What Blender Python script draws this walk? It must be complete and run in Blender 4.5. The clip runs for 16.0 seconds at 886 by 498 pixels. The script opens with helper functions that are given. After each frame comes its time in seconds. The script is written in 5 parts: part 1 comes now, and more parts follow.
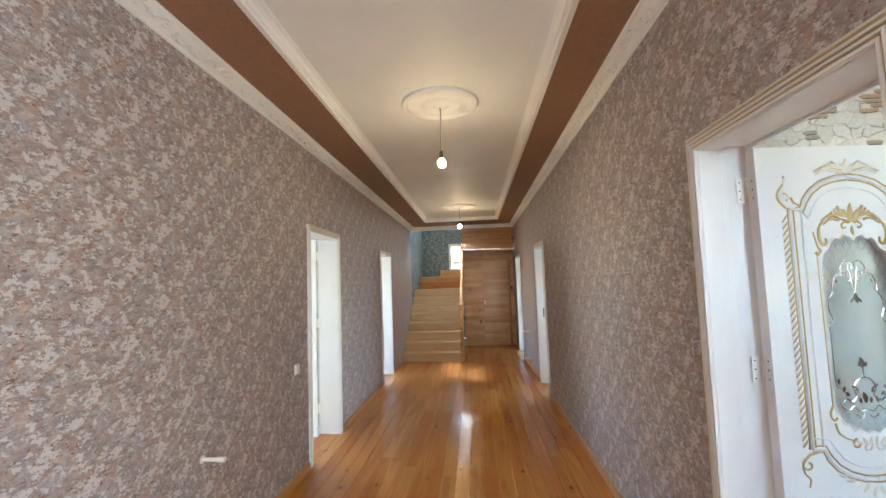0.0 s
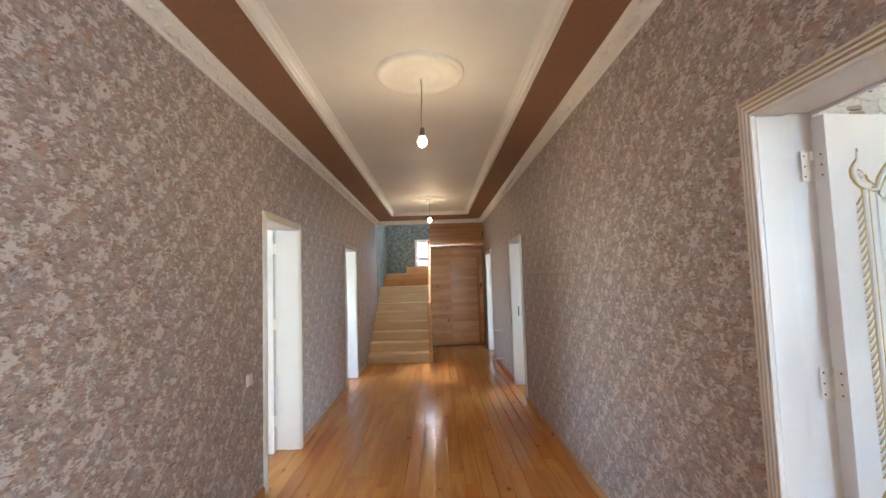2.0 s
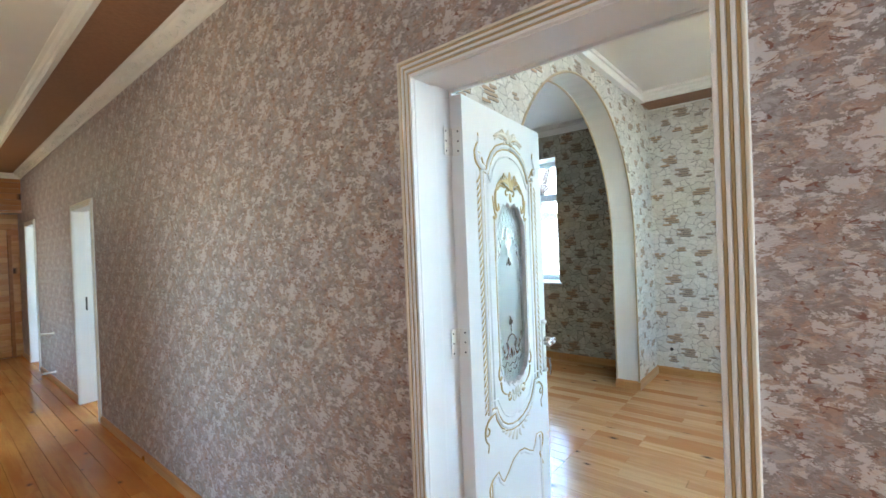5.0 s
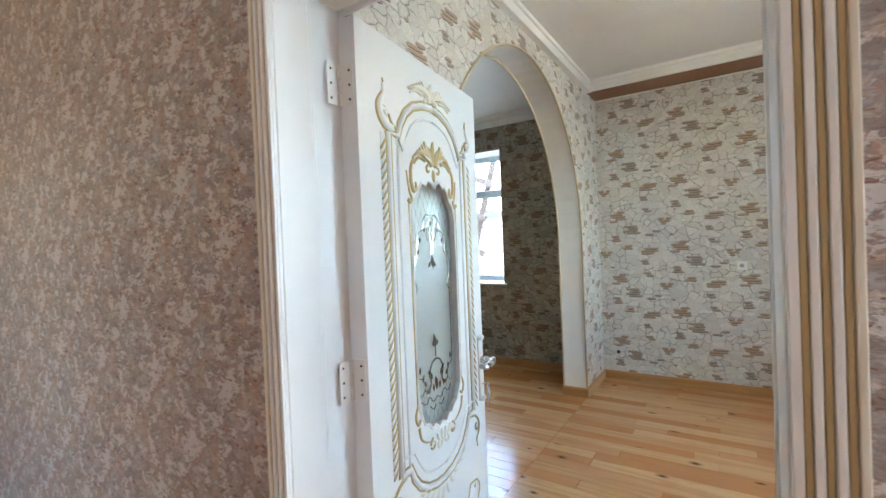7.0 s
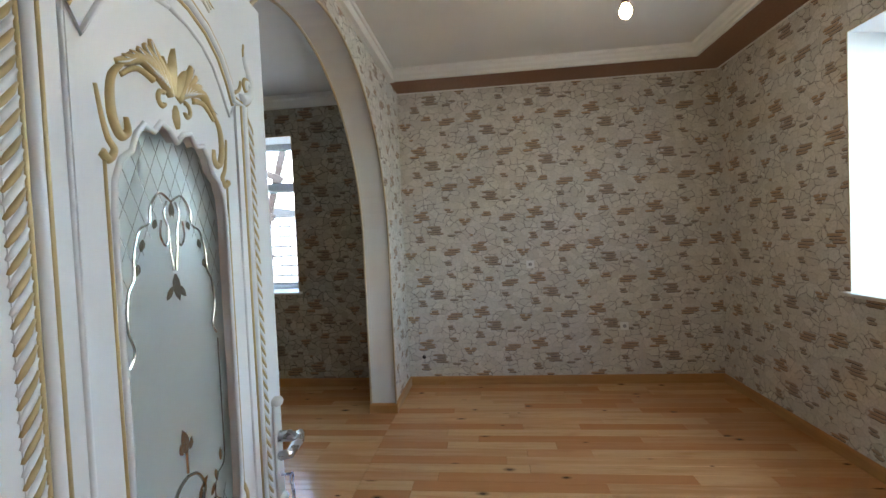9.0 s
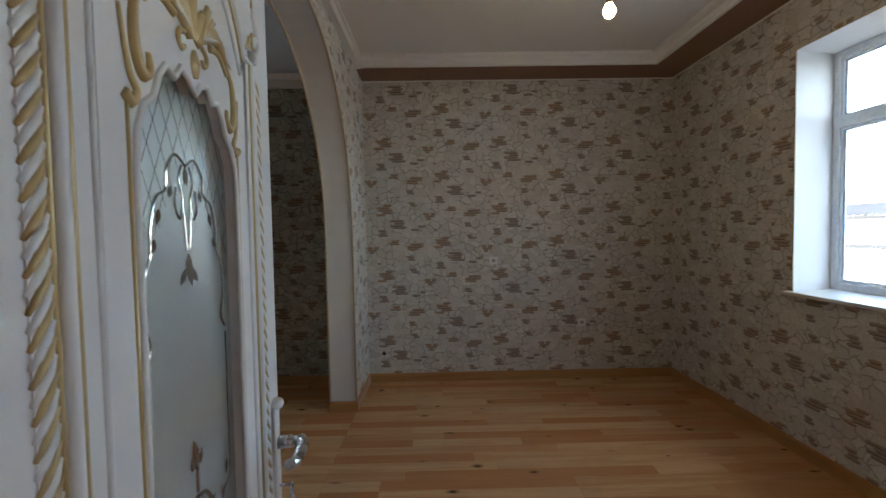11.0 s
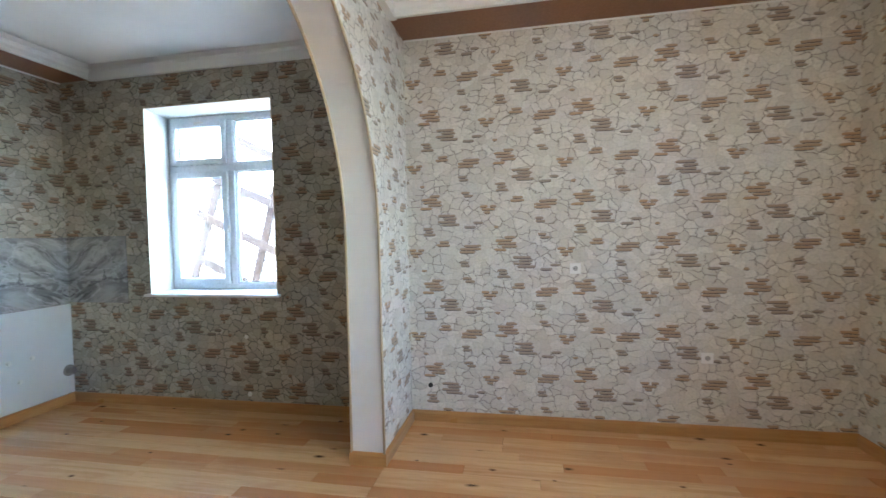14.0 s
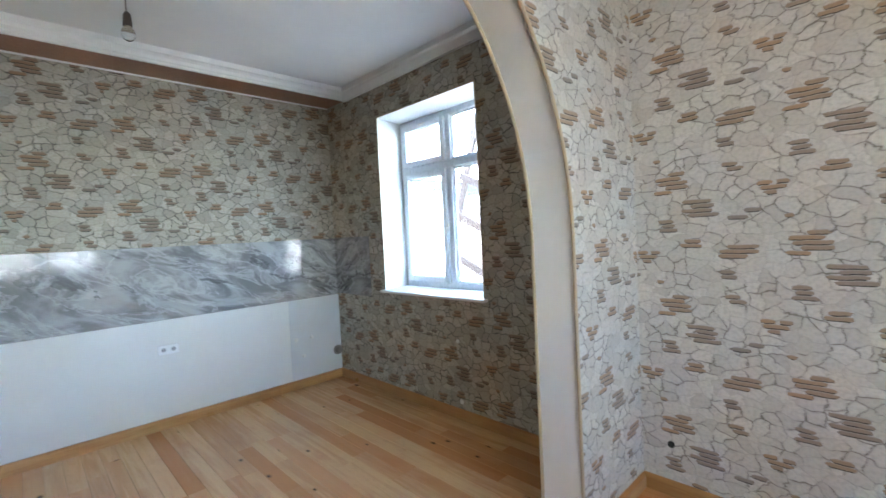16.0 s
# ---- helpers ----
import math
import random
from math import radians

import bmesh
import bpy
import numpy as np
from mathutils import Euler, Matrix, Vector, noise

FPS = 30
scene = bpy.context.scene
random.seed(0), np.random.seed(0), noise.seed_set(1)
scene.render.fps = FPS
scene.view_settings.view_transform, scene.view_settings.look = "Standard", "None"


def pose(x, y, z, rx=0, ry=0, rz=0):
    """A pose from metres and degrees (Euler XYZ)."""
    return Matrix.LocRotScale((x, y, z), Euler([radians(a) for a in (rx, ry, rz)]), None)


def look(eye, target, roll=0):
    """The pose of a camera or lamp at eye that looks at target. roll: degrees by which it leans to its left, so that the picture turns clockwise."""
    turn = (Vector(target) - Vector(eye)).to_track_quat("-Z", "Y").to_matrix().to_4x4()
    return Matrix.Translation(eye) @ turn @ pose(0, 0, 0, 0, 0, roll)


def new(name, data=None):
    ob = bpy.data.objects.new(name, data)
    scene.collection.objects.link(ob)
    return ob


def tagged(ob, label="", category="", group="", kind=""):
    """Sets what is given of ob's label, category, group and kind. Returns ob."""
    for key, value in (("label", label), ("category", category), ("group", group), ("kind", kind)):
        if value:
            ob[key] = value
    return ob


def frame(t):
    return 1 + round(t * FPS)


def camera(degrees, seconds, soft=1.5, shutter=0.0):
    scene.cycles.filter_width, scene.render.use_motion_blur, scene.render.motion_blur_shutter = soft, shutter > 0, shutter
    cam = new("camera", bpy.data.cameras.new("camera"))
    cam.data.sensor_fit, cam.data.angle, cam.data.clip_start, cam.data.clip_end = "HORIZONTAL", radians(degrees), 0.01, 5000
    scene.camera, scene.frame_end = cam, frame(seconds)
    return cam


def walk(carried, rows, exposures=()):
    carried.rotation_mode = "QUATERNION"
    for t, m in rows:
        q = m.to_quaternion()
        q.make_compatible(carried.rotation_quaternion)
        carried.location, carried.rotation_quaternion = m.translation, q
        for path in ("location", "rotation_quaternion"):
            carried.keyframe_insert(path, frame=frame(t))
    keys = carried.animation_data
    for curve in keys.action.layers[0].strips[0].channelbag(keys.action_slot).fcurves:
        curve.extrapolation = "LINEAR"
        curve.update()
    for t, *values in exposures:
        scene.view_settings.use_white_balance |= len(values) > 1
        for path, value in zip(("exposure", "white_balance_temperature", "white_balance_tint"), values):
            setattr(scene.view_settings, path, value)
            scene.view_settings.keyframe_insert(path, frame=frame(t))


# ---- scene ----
cam = camera(90.9, 16.0, shutter=0.25)
PATH = [
    (0, (0.22, 0.38, 1.556), (0.079, 2.37, 1.709), -2.0),
    (0.5, (0.134, 0.381, 1.554), (-0.007, 2.368, 1.725), -1.8),
    (1, (0.056, 0.403, 1.549), (-0.038, 2.394, 1.713), -1.7),
    (1.5, (0.046, 0.532, 1.543), (0.021, 2.527, 1.686), -1.7),
    (2, (0.065, 0.8, 1.55), (0.099, 2.796, 1.686), -1.9),
    (2.5, (0.055, 0.984, 1.535), (0.195, 2.976, 1.654), -2.3),
    (3, (-0.021, 1.217, 1.529), (0.557, 3.131, 1.608), -2.3),
    (3.5, (-0.006, 1.312, 1.527), (0.998, 3.041, 1.573), -2.1),
    (4, (0.045, 1.303, 1.523), (1.301, 2.858, 1.567), -2.1),
    (4.5, (0.078, 1.27, 1.515), (1.52, 2.655, 1.549), -2.0),
    (4.7, (0.09, 1.255, 1.517), (1.576, 2.594, 1.529), -2.1),
    (6.8, (0.507, 1.42, 1.501), (2.176, 2.521, 1.477), -2.2),
    (7, (0.578, 1.448, 1.494), (2.255, 2.539, 1.469), -2.3),
    (7.5, (0.74, 1.602, 1.492), (2.584, 2.373, 1.446), -1.9),
    (8, (0.86, 1.717, 1.498), (2.83, 2.057, 1.436), -2.0),
    (8.5, (0.966, 1.727, 1.498), (2.955, 1.928, 1.435), -2.4),
    (8.7, (1.046, 1.726, 1.501), (3.034, 1.941, 1.441), -2.6),
    (10.8, (1.125, 1.895, 1.493), (3.122, 1.962, 1.416), -1.4),
    (11, (1.137, 1.904, 1.484), (3.135, 1.878, 1.401), -1.0),
    (11.5, (1.192, 1.89, 1.477), (3.186, 1.763, 1.381), -0.8),
    (12, (1.358, 1.841, 1.468), (3.347, 1.658, 1.365), -0.6),
    (12.5, (1.594, 1.8, 1.469), (3.592, 1.769, 1.374), -0.4),
    (13, (1.837, 1.799, 1.436), (3.834, 1.849, 1.356), -0.4),
    (13.5, (2.001, 1.79, 1.434), (3.996, 1.908, 1.352), -0.6),
    (14, (2.181, 1.689, 1.448), (4.144, 2.066, 1.382), -1.3),
    (14.5, (2.364, 1.585, 1.466), (4.24, 2.274, 1.384), -1.1),
    (15, (2.581, 1.597, 1.472), (4.351, 2.522, 1.378), -1.8),
    (15.5, (2.803, 1.621, 1.487), (4.431, 2.78, 1.404), -2.2),
    (16, (3.01, 1.591, 1.495), (4.404, 3.024, 1.423), -2.9),
]
EXPOSURES = [(0.0, 5.7, 6600, 3), (2.5, 5.65, 6800, 7), (4.0, 5.85, 6400, 2), (4.5, 5.95, 6000, -5), (7.0, 5.7, 6450, 1), (8.5, 5.25, 6650, 4), (11.0, 4.13, 6750, 9), (12.0, 4.05, 6900, 9), (12.5, 4.5, 6950, 8), (13.5, 5.85, 6000, 2), (14.5, 5.95, 6250, 7), (16.0, 5.75, 6250, 7)]
walk(cam, [(t, look(eye, target, roll)) for t, eye, target, roll in PATH], EXPOSURES)

# ---- light ----
world = bpy.data.worlds.new("sky")
scene.world = world
world.use_nodes = True
wn = world.node_tree.nodes
sky = wn.new("ShaderNodeTexSky")
sky.sky_type, sky.sun_disc = "NISHITA", False
sky.sun_elevation, sky.sun_rotation = radians(45), radians(-8)
world.node_tree.links.new(sky.outputs[0], wn["Background"].inputs[0])
wn["Background"].inputs[1].default_value = 0.15


def lamp(name, kind, m, energy, colour, **settings):
    data = bpy.data.lights.new(name, kind)
    data.energy, data.color = energy, colour
    for key, value in settings.items():
        if key == "size":
            data.size = value
        elif key == "size_y":
            data.shape, data.size_y = "RECTANGLE", value
        elif key == "angle":
            data.angle = value
    ob = new(name, data)
    ob.matrix_world = m
    return ob


DAY = (0.86, 0.93, 1.0)
lamp("sun", "SUN", look((-1.4, 10, 10), (0, 0, 0)), 0.7, (1.0, 0.96, 0.90), angle=radians(12))
# added lamp behind the start, brightens the corridor from an unseen opening
lamp("unseen_entrance_fill", "AREA", look((1.20, -1.48, 1.1), (-1.3, 1.9, 1.2)), 2.95, DAY, size=0.85, size_y=2.0)
lamp("daylight_left", "AREA", look((-4.55, 6.2, 1.7), (-2.0, 6.2, 1.2)), 0.18, DAY, size=2.6, size_y=1.5)
lamp("daylight_right", "AREA", look((4.55, 8.3, 1.7), (2.0, 8.3, 1.2)), 0.22, DAY, size=2.6, size_y=1.5)
# added lamp, out of sight above the window head, brightens the room
lamp("room_fill_above_window", "AREA", look((3.3, -1.55, 3.15), (3.5, 1.6, 0.4)), 0.85, DAY, size=1.5, size_y=0.5)
# added lamp high in the stairwell, lights the stairs from out of view
lamp("unseen_stairwell_fill", "AREA", look((0.15, 12.98, 4.5), (-0.3, 11.0, 1.6)), 1.3, DAY, size=1.4, size_y=1.0)


# ---- node helpers ----
class Val:
    """A socket of the material in hand, with arithmetic."""
    def __init__(self, s):
        self.s = s

    def __add__(self, o): return op("ADD", self, o)
    def __radd__(self, o): return op("ADD", o, self)
    def __sub__(self, o): return op("SUBTRACT", self, o)
    def __rsub__(self, o): return op("SUBTRACT", o, self)
    def __mul__(self, o): return op("MULTIPLY", self, o)
    def __rmul__(self, o): return op("MULTIPLY", o, self)
    def __truediv__(self, o): return op("DIVIDE", self, o)


tree = None


def node(kind):
    return tree.nodes.new(kind)


def plug(socket, v):
    if isinstance(v, Val):
        tree.links.new(v.s, socket)
    elif isinstance(v, tuple) and len(v) == 3 and socket.type == "RGBA":
        socket.default_value = (*v, 1)
    else:
        socket.default_value = v


def op(kind, a, b=0.0, c=0.0):
    n = node("ShaderNodeMath")
    n.operation = kind
    for i, v in enumerate((a, b, c)):
        plug(n.inputs[i], v)
    return Val(n.outputs[0])


def vec(x, y, z):
    n = node("ShaderNodeCombineXYZ")
    for i, v in enumerate((x, y, z)):
        plug(n.inputs[i], v)
    return Val(n.outputs[0])


def axes(v):
    n = node("ShaderNodeSeparateXYZ")
    plug(n.inputs[0], v)
    return [Val(o) for o in n.outputs]


def position():
    return axes(Val(node("ShaderNodeNewGeometry").outputs["Position"]))


def local():
    return axes(Val(node("ShaderNodeTexCoord").outputs["Object"]))


def along_wall():
    """Metres to the right along a wall for one who faces it, and metres up."""
    x, y, z = position()
    nx, ny, nz = axes(Val(node("ShaderNodeNewGeometry").outputs["True Normal"]))
    return y * nx - x * ny, z


def chance():
    return Val(node("ShaderNodeObjectInfo").outputs["Random"])


def grain(v, scale, detail=3.0, rough=0.55, w=None, warp=0.0):
    n = node("ShaderNodeTexNoise")
    if w is not None:
        n.noise_dimensions = "4D"
        plug(n.inputs["W"], w)
    plug(n.inputs["Vector"], v)
    n.inputs["Scale"].default_value, n.inputs["Detail"].default_value = scale, detail
    n.inputs["Roughness"].default_value, n.inputs["Distortion"].default_value = rough, warp
    return Val(n.outputs[0])


def cells(v, scale, feature="F1", flat=True, out=0):
    n = node("ShaderNodeTexVoronoi")
    n.feature, n.voronoi_dimensions = feature, "2D" if flat else "3D"
    plug(n.inputs["Vector"], v)
    n.inputs["Scale"].default_value = scale
    return Val(n.outputs[out])


def step(v, lo, hi):
    n = node("ShaderNodeMapRange")
    n.interpolation_type = "SMOOTHSTEP"
    plug(n.inputs[0], v)
    n.inputs[1].default_value, n.inputs[2].default_value = lo, hi
    return Val(n.outputs[0])


def blend(f, a, b, kind="MIX"):
    n = node("ShaderNodeMix")
    n.data_type, n.blend_type = "RGBA", kind
    plug(n.inputs[0], f)
    plug(n.inputs[6], a)
    plug(n.inputs[7], b)
    return Val(n.outputs[2])


def bump(height, strength=0.3, distance=0.002):
    n = node("ShaderNodeBump")
    n.inputs["Strength"].default_value, n.inputs["Distance"].default_value = strength, distance
    plug(n.inputs["Height"], height)
    return Val(n.outputs[0])


def material(name, recipe):
    """recipe() returns the inputs of the Principled shader by name."""
    global tree
    m = bpy.data.materials.new(name)
    m.use_nodes = True
    tree = m.node_tree
    shader = tree.nodes["Principled BSDF"]
    for key, v in recipe().items():
        plug(shader.inputs[key], v)
    return m


def painted(colour, rough, relief=0.15, metal=0.0, scale=60.0, worn=0.06):
    def recipe():
        x, y, z = position()
        p = vec(x, y, z)
        big, fine = grain(p, 1.7, 4), grain(p, scale, 3)
        c = blend(step(big, 0.3, 0.75), colour, tuple(k * (1 - worn) for k in colour))
        return {"Base Color": c, "Roughness": rough + (fine - 0.5) * 0.15, "Metallic": metal,
                "Normal": bump(fine, relief, 0.001)}
    return recipe


# ---- wallpapers ----
def mottled_paper():
    """Lavender paper with pale and rust flakes in a small half-drop repeat."""
    u, v = along_wall()
    a = (v / 0.17 + u / 0.185) * (math.tau / 2)
    b = (v / 0.17 - u / 0.185) * (math.tau / 2)
    ru = rv = 0.036
    ring = vec(op("COSINE", a) * ru, op("SINE", a) * ru, op("COSINE", b) * rv)
    w = op("SINE", b) * rv
    pale = grain(ring, 17.0, 8, 0.72, w, 0.25)
    rust = grain(ring, 15.0, 8, 0.72, w + 5.0, 0.25)
    dusk = grain(ring, 24.0, 7, 0.70, w + 9.0, 0.25)
    fine = grain(vec(u * 0.55 + v * 0.12, v, 0.0), 75.0, 5, 0.7, None, 0.8)
    flakes = grain(vec(u * 0.5 - v * 0.1, v, 0.5), 46.0, 5, 0.65, None, 1.0)
    flecks = grain(vec(u * 0.5, v, 2.5), 85.0, 3, 0.6, None, 0.8)
    c = blend(step(dusk + (fine - 0.5) * 0.4, 0.44, 0.56), (0.295, 0.248, 0.236), (0.405, 0.372, 0.385))
    c = blend(step(rust + (fine - 0.5) * 0.35, 0.49, 0.56) * 0.70, c, (0.425, 0.275, 0.208))
    c = blend(step(flakes, 0.44, 0.39) * 0.50, c, (0.195, 0.160, 0.150))
    rim = pale + (fine - 0.5) * 0.42 + (flakes - 0.5) * 0.20
    c = blend(step(rim, 0.480, 0.512) * step(rim, 0.542, 0.522) * 0.50, c, (0.200, 0.170, 0.170))
    c = blend(step(rim, 0.518, 0.562) * 0.88, c, (0.600, 0.578, 0.595))
    c = blend(step(flakes, 0.570, 0.605) * 0.50, c, (0.60, 0.50, 0.43))
    c = blend(step(flecks, 0.610, 0.650) * 0.90, c, (0.20, 0.085, 0.060))
    c = blend(step(flecks, 0.365, 0.330) * 0.6, c, (0.64, 0.60, 0.58))
    wrinkle = grain(vec(u * 0.5, v, 1.5), 130.0, 3, 0.6, None, 1.2)
    return {"Base Color": c, "Roughness": 0.50 + (pale - 0.5) * 0.3, "Specular IOR Level": 0.4,
            "Normal": bump(wrinkle + flakes, 0.95, 0.003)}


# stacks of slate laths in one repeat: centre u, centre v, half width, number of laths, warmth
LATHS = ((0.120, 0.450, 0.100, 5, 1.0), (0.263, 0.305, 0.100, 4, 0.35), (0.406, 0.247, 0.066, 1, 0.1),
         (0.492, 0.280, 0.056, 1, 0.15), (0.572, 0.382, 0.074, 3, 1.0), (-0.012, 0.045, 0.074, 3, 1.0),
         (0.449, 0.074, 0.116, 3, 0.7), (0.230, 0.119, 0.080, 2, 0.8), (0.089, 0.216, 0.074, 3, 0.5),
         (0.384, 0.504, 0.080, 2, 0.65), (0.385, 0.630, 0.074, 2, 0.25), (0.058, 0.579, 0.040, 1, 0.8))


def stone_paper(ground, pale, warm, cool, line, cracks, wide, dense, repeat, origin):
    """Printed stone: pale cracked stones with stacks of thin slate laths in a half-drop repeat."""
    def recipe():
        u, v = along_wall()
        u, v = u + origin[0], v + origin[1]
        rag = grain(vec(u, v, 0.0), 60.0, 3)
        slow = grain(vec(u, v, 4.0), 16.0, 2)
        pu, pv, h = repeat[0], repeat[1], 0.0240 * dense
        col = op("FLOOR", u / pu)
        uu = u - col * pu
        vs = v + op("MODULO", op("ABSOLUTE", col), 2.0) * (pv / 2) + (slow - 0.5) * 0.012
        vv = vs - op("FLOOR", vs / pv) * pv
        us = uu + (rag - 0.5) * 0.034
        mask = heat = odd = top = None
        for i, (lu, lv, hw, count, warmth) in enumerate(LATHS):
            place = (vv - (lv - count * h / 2)) / h
            row = op("FLOOR", place)
            fv = place - row
            jog = op("FRACT", op("SINE", row * 12.9898 + (i * 78.233 + 4.1)) * 437.585)
            reach = op("FRACT", jog * 7.7) * (0.34 * hw) + hw * 0.40
            d = op("ABSOLUTE", us - lu + (jog - 0.5) * 2.0 * (reach * -1.0 + hw))
            round_off = op("POWER", op("ABSOLUTE", fv - 0.5) * 2.0, 3.0) * 0.016
            hit = op("LESS_THAN", d + round_off, reach) * op("LESS_THAN", op("ABSOLUTE", place - count / 2), count / 2)
            inner = op("MINIMUM", step(fv + (rag - 0.5) * 0.25, 0.10, 0.36), op("MINIMUM", (reach - d) * 260.0, 1.0)) * hit
            shade = hit * (jog * 0.55 + 0.45) * warmth
            crest = step(fv, 0.68, 0.96) * hit
            mask = hit if mask is None else op("MAXIMUM", mask, hit)
            heat = shade if heat is None else op("MAXIMUM", heat, shade)
            odd = inner if odd is None else op("MAXIMUM", odd, inner)
            top = crest if top is None else op("MAXIMUM", top, crest)
        edge = step(odd, 0.0, 0.6)
        lath = blend(heat, cool, warm)
        lath = blend(top * 0.25, lath, pale)
        lath = blend(op("ABSOLUTE", rag - 0.5) * 0.6, lath, pale)
        lath = blend(1.0 - edge, lath, tuple(k * 0.20 for k in cool))
        p = vec(u, v * 1.25, 0.0)
        bend = grain(p, 7.0, 2)
        q = vec(u + (bend - 0.5) * 0.12 + (rag - 0.5) * 0.03, v * 1.25 + (grain(vec(u, v, 3.0), 7.0, 2) - 0.5) * 0.12, 0.0)
        gap = cells(q, 13.0, "DISTANCE_TO_EDGE")
        tone = axes(cells(q, 13.0, "F1", True, 1))[0]
        patch = step(grain(p, 6.0, 3), 0.44, 0.56)
        crack = step(gap + (rag - 0.5) * 0.07, wide, 0.008) * (patch * (1 - cracks) + cracks)
        stone = blend(tone, ground, pale)
        stone = blend(step(rag, 0.38, 0.70) * 0.42, stone, tuple(k * 0.72 for k in ground))
        under = step(gap, 0.16, 0.02) * 0.35 * patch
        stone = blend(under, stone, tuple(k * 0.6 for k in ground))
        stone = blend(crack, stone, line)
        c = blend(mask, stone, lath)
        height = mask * (edge * 0.6 + 0.4) + (1.0 - crack) * 0.5 + rag * 0.35
        return {"Base Color": c, "Roughness": 0.5 + (rag - 0.5) * 0.2, "Specular IOR Level": 0.45, "Normal": bump(height, 0.8, 0.0025)}
    return recipe


PAPER = material("mottled_wallpaper", mottled_paper)
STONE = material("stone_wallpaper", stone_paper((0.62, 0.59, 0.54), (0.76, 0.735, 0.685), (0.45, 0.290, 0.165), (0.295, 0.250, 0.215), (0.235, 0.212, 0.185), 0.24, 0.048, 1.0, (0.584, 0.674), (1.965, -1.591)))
# same stone print in darker colours that stand in for its back-lit tone
STONE_B = material("backlit_stone_wallpaper", stone_paper((0.36, 0.325, 0.255), (0.52, 0.475, 0.385), (0.30, 0.180, 0.095), (0.170, 0.135, 0.105), (0.10, 0.085, 0.068), 0.36, 0.066, 1.18, (0.564, 0.682), (-3.58, -2.068)))


def leafy_paper():
    x, y, z = position()
    p = vec(x + y, z, 0.0)
    n = grain(p, 9.0, 4, 0.6, None, 1.8)
    c = blend(step(n, 0.45, 0.58), (0.10, 0.135, 0.135), (0.22, 0.27, 0.265))
    return {"Base Color": c, "Roughness": 0.6, "Normal": bump(n, 0.4, 0.003)}


TEAL = material("teal_wallpaper", leafy_paper)


def brown_paper():
    x, y, z = position()
    p = vec(x, y, z)
    n, f = grain(p, 45.0, 4), grain(p, 160.0, 3)
    c = blend(n, (0.215, 0.108, 0.060), (0.35, 0.187, 0.108))
    return {"Base Color": c, "Roughness": 0.6, "Normal": bump(n + f, 0.5, 0.002)}


BROWN = material("brown_ceiling_paper", brown_paper)
PLASTER = material("white_plaster", painted((0.78, 0.77, 0.75), 0.75, 0.25, 0, 90))
CEILING = material("ceiling_paint", painted((0.80, 0.79, 0.76), 0.55, 0.1, 0, 40))
CORNICE = material("white_moulding", painted((0.82, 0.81, 0.78), 0.45, 0.2, 0, 70))
PAINT = material("white_satin_paint", painted((0.76, 0.77, 0.765), 0.36, 0.08, 0, 35, 0.03))
CREAM = material("cream_paint", painted((0.74, 0.70, 0.60), 0.35, 0.1, 0, 35))
GOLD = material("gold_paint", painted((0.56, 0.42, 0.20), 0.36, 0.35, 0.35, 120, 0.3))
BEAD = material("tan_edge_bead", painted((0.58, 0.47, 0.31), 0.45, 0.2, 0, 120, 0.1))
GREYER = material("pale_grey_plaster", painted((0.68, 0.69, 0.69), 0.6, 0.2, 0, 40, 0.10))
MORTAR = material("grey_mortar", painted((0.09, 0.088, 0.085), 0.95, 0.3, 0, 30, 0.2))
# set dark so the shed's edges show in the bright outdoors
SHEET = material("dark_sheet", painted((0.06, 0.058, 0.055), 0.8, 0.3, 0, 20, 0.2))
TAN = material("tan_rib_paint", painted((0.54, 0.40, 0.20), 0.45, 0.3, 0.1, 120, 0.2))
PVC = material("white_pvc", painted((0.72, 0.76, 0.80), 0.28, 0.03, 0, 30, 0.02))
PLASTIC = material("white_plastic", painted((0.76, 0.75, 0.71), 0.35, 0.03))
PLATE = material("bright_white_plastic", painted((0.88, 0.88, 0.87), 0.25, 0.02, 0, 60, 0.01))
# grey that stands in for the shade inside a socket's well
WELL = material("painted_well_shade", painted((0.42, 0.42, 0.42), 0.5, 0.03))
DARK = material("dark_metal_and_hole_shade", painted((0.03, 0.03, 0.03), 0.6))
STEEL = material("satin_steel", painted((0.62, 0.62, 0.62), 0.28, 0.1, 1.0))
ETCH = material("clear_etched_lines", painted((0.35, 0.34, 0.32), 0.12, 0.05, 0.9))
CORD = material("grey_cord", painted((0.25, 0.23, 0.21), 0.6))
SOCKET = material("brown_lampholder", painted((0.07, 0.05, 0.04), 0.4))
RUBBER = material("blue_grey_seal", painted((0.16, 0.20, 0.24), 0.6))


def pane_glass():
    return {"Base Color": (0.96, 0.98, 0.98), "Transmission Weight": 1.0, "Roughness": 0.0, "IOR": 1.45}


def frosted_glass():
    x, y, z = position()
    f = grain(vec(x, y, z), 240.0, 2)
    return {"Base Color": (0.82, 0.89, 0.90), "Transmission Weight": 0.9, "Roughness": 0.42, "IOR": 1.3, "Normal": bump(f, 0.1, 0.0005)}


GLASS = material("window_glass", pane_glass)
FROST = material("frosted_glass", frosted_glass)


def bulb_glow(strength):
    def recipe():
        return {"Base Color": (0.9, 0.85, 0.75), "Emission Color": (1.0, 0.78, 0.50), "Emission Strength": strength}
    return recipe


GLOW = material("glowing_bulb", bulb_glow(6.0))
GLOW_ROOM = material("glowing_room_bulb", bulb_glow(10.5))


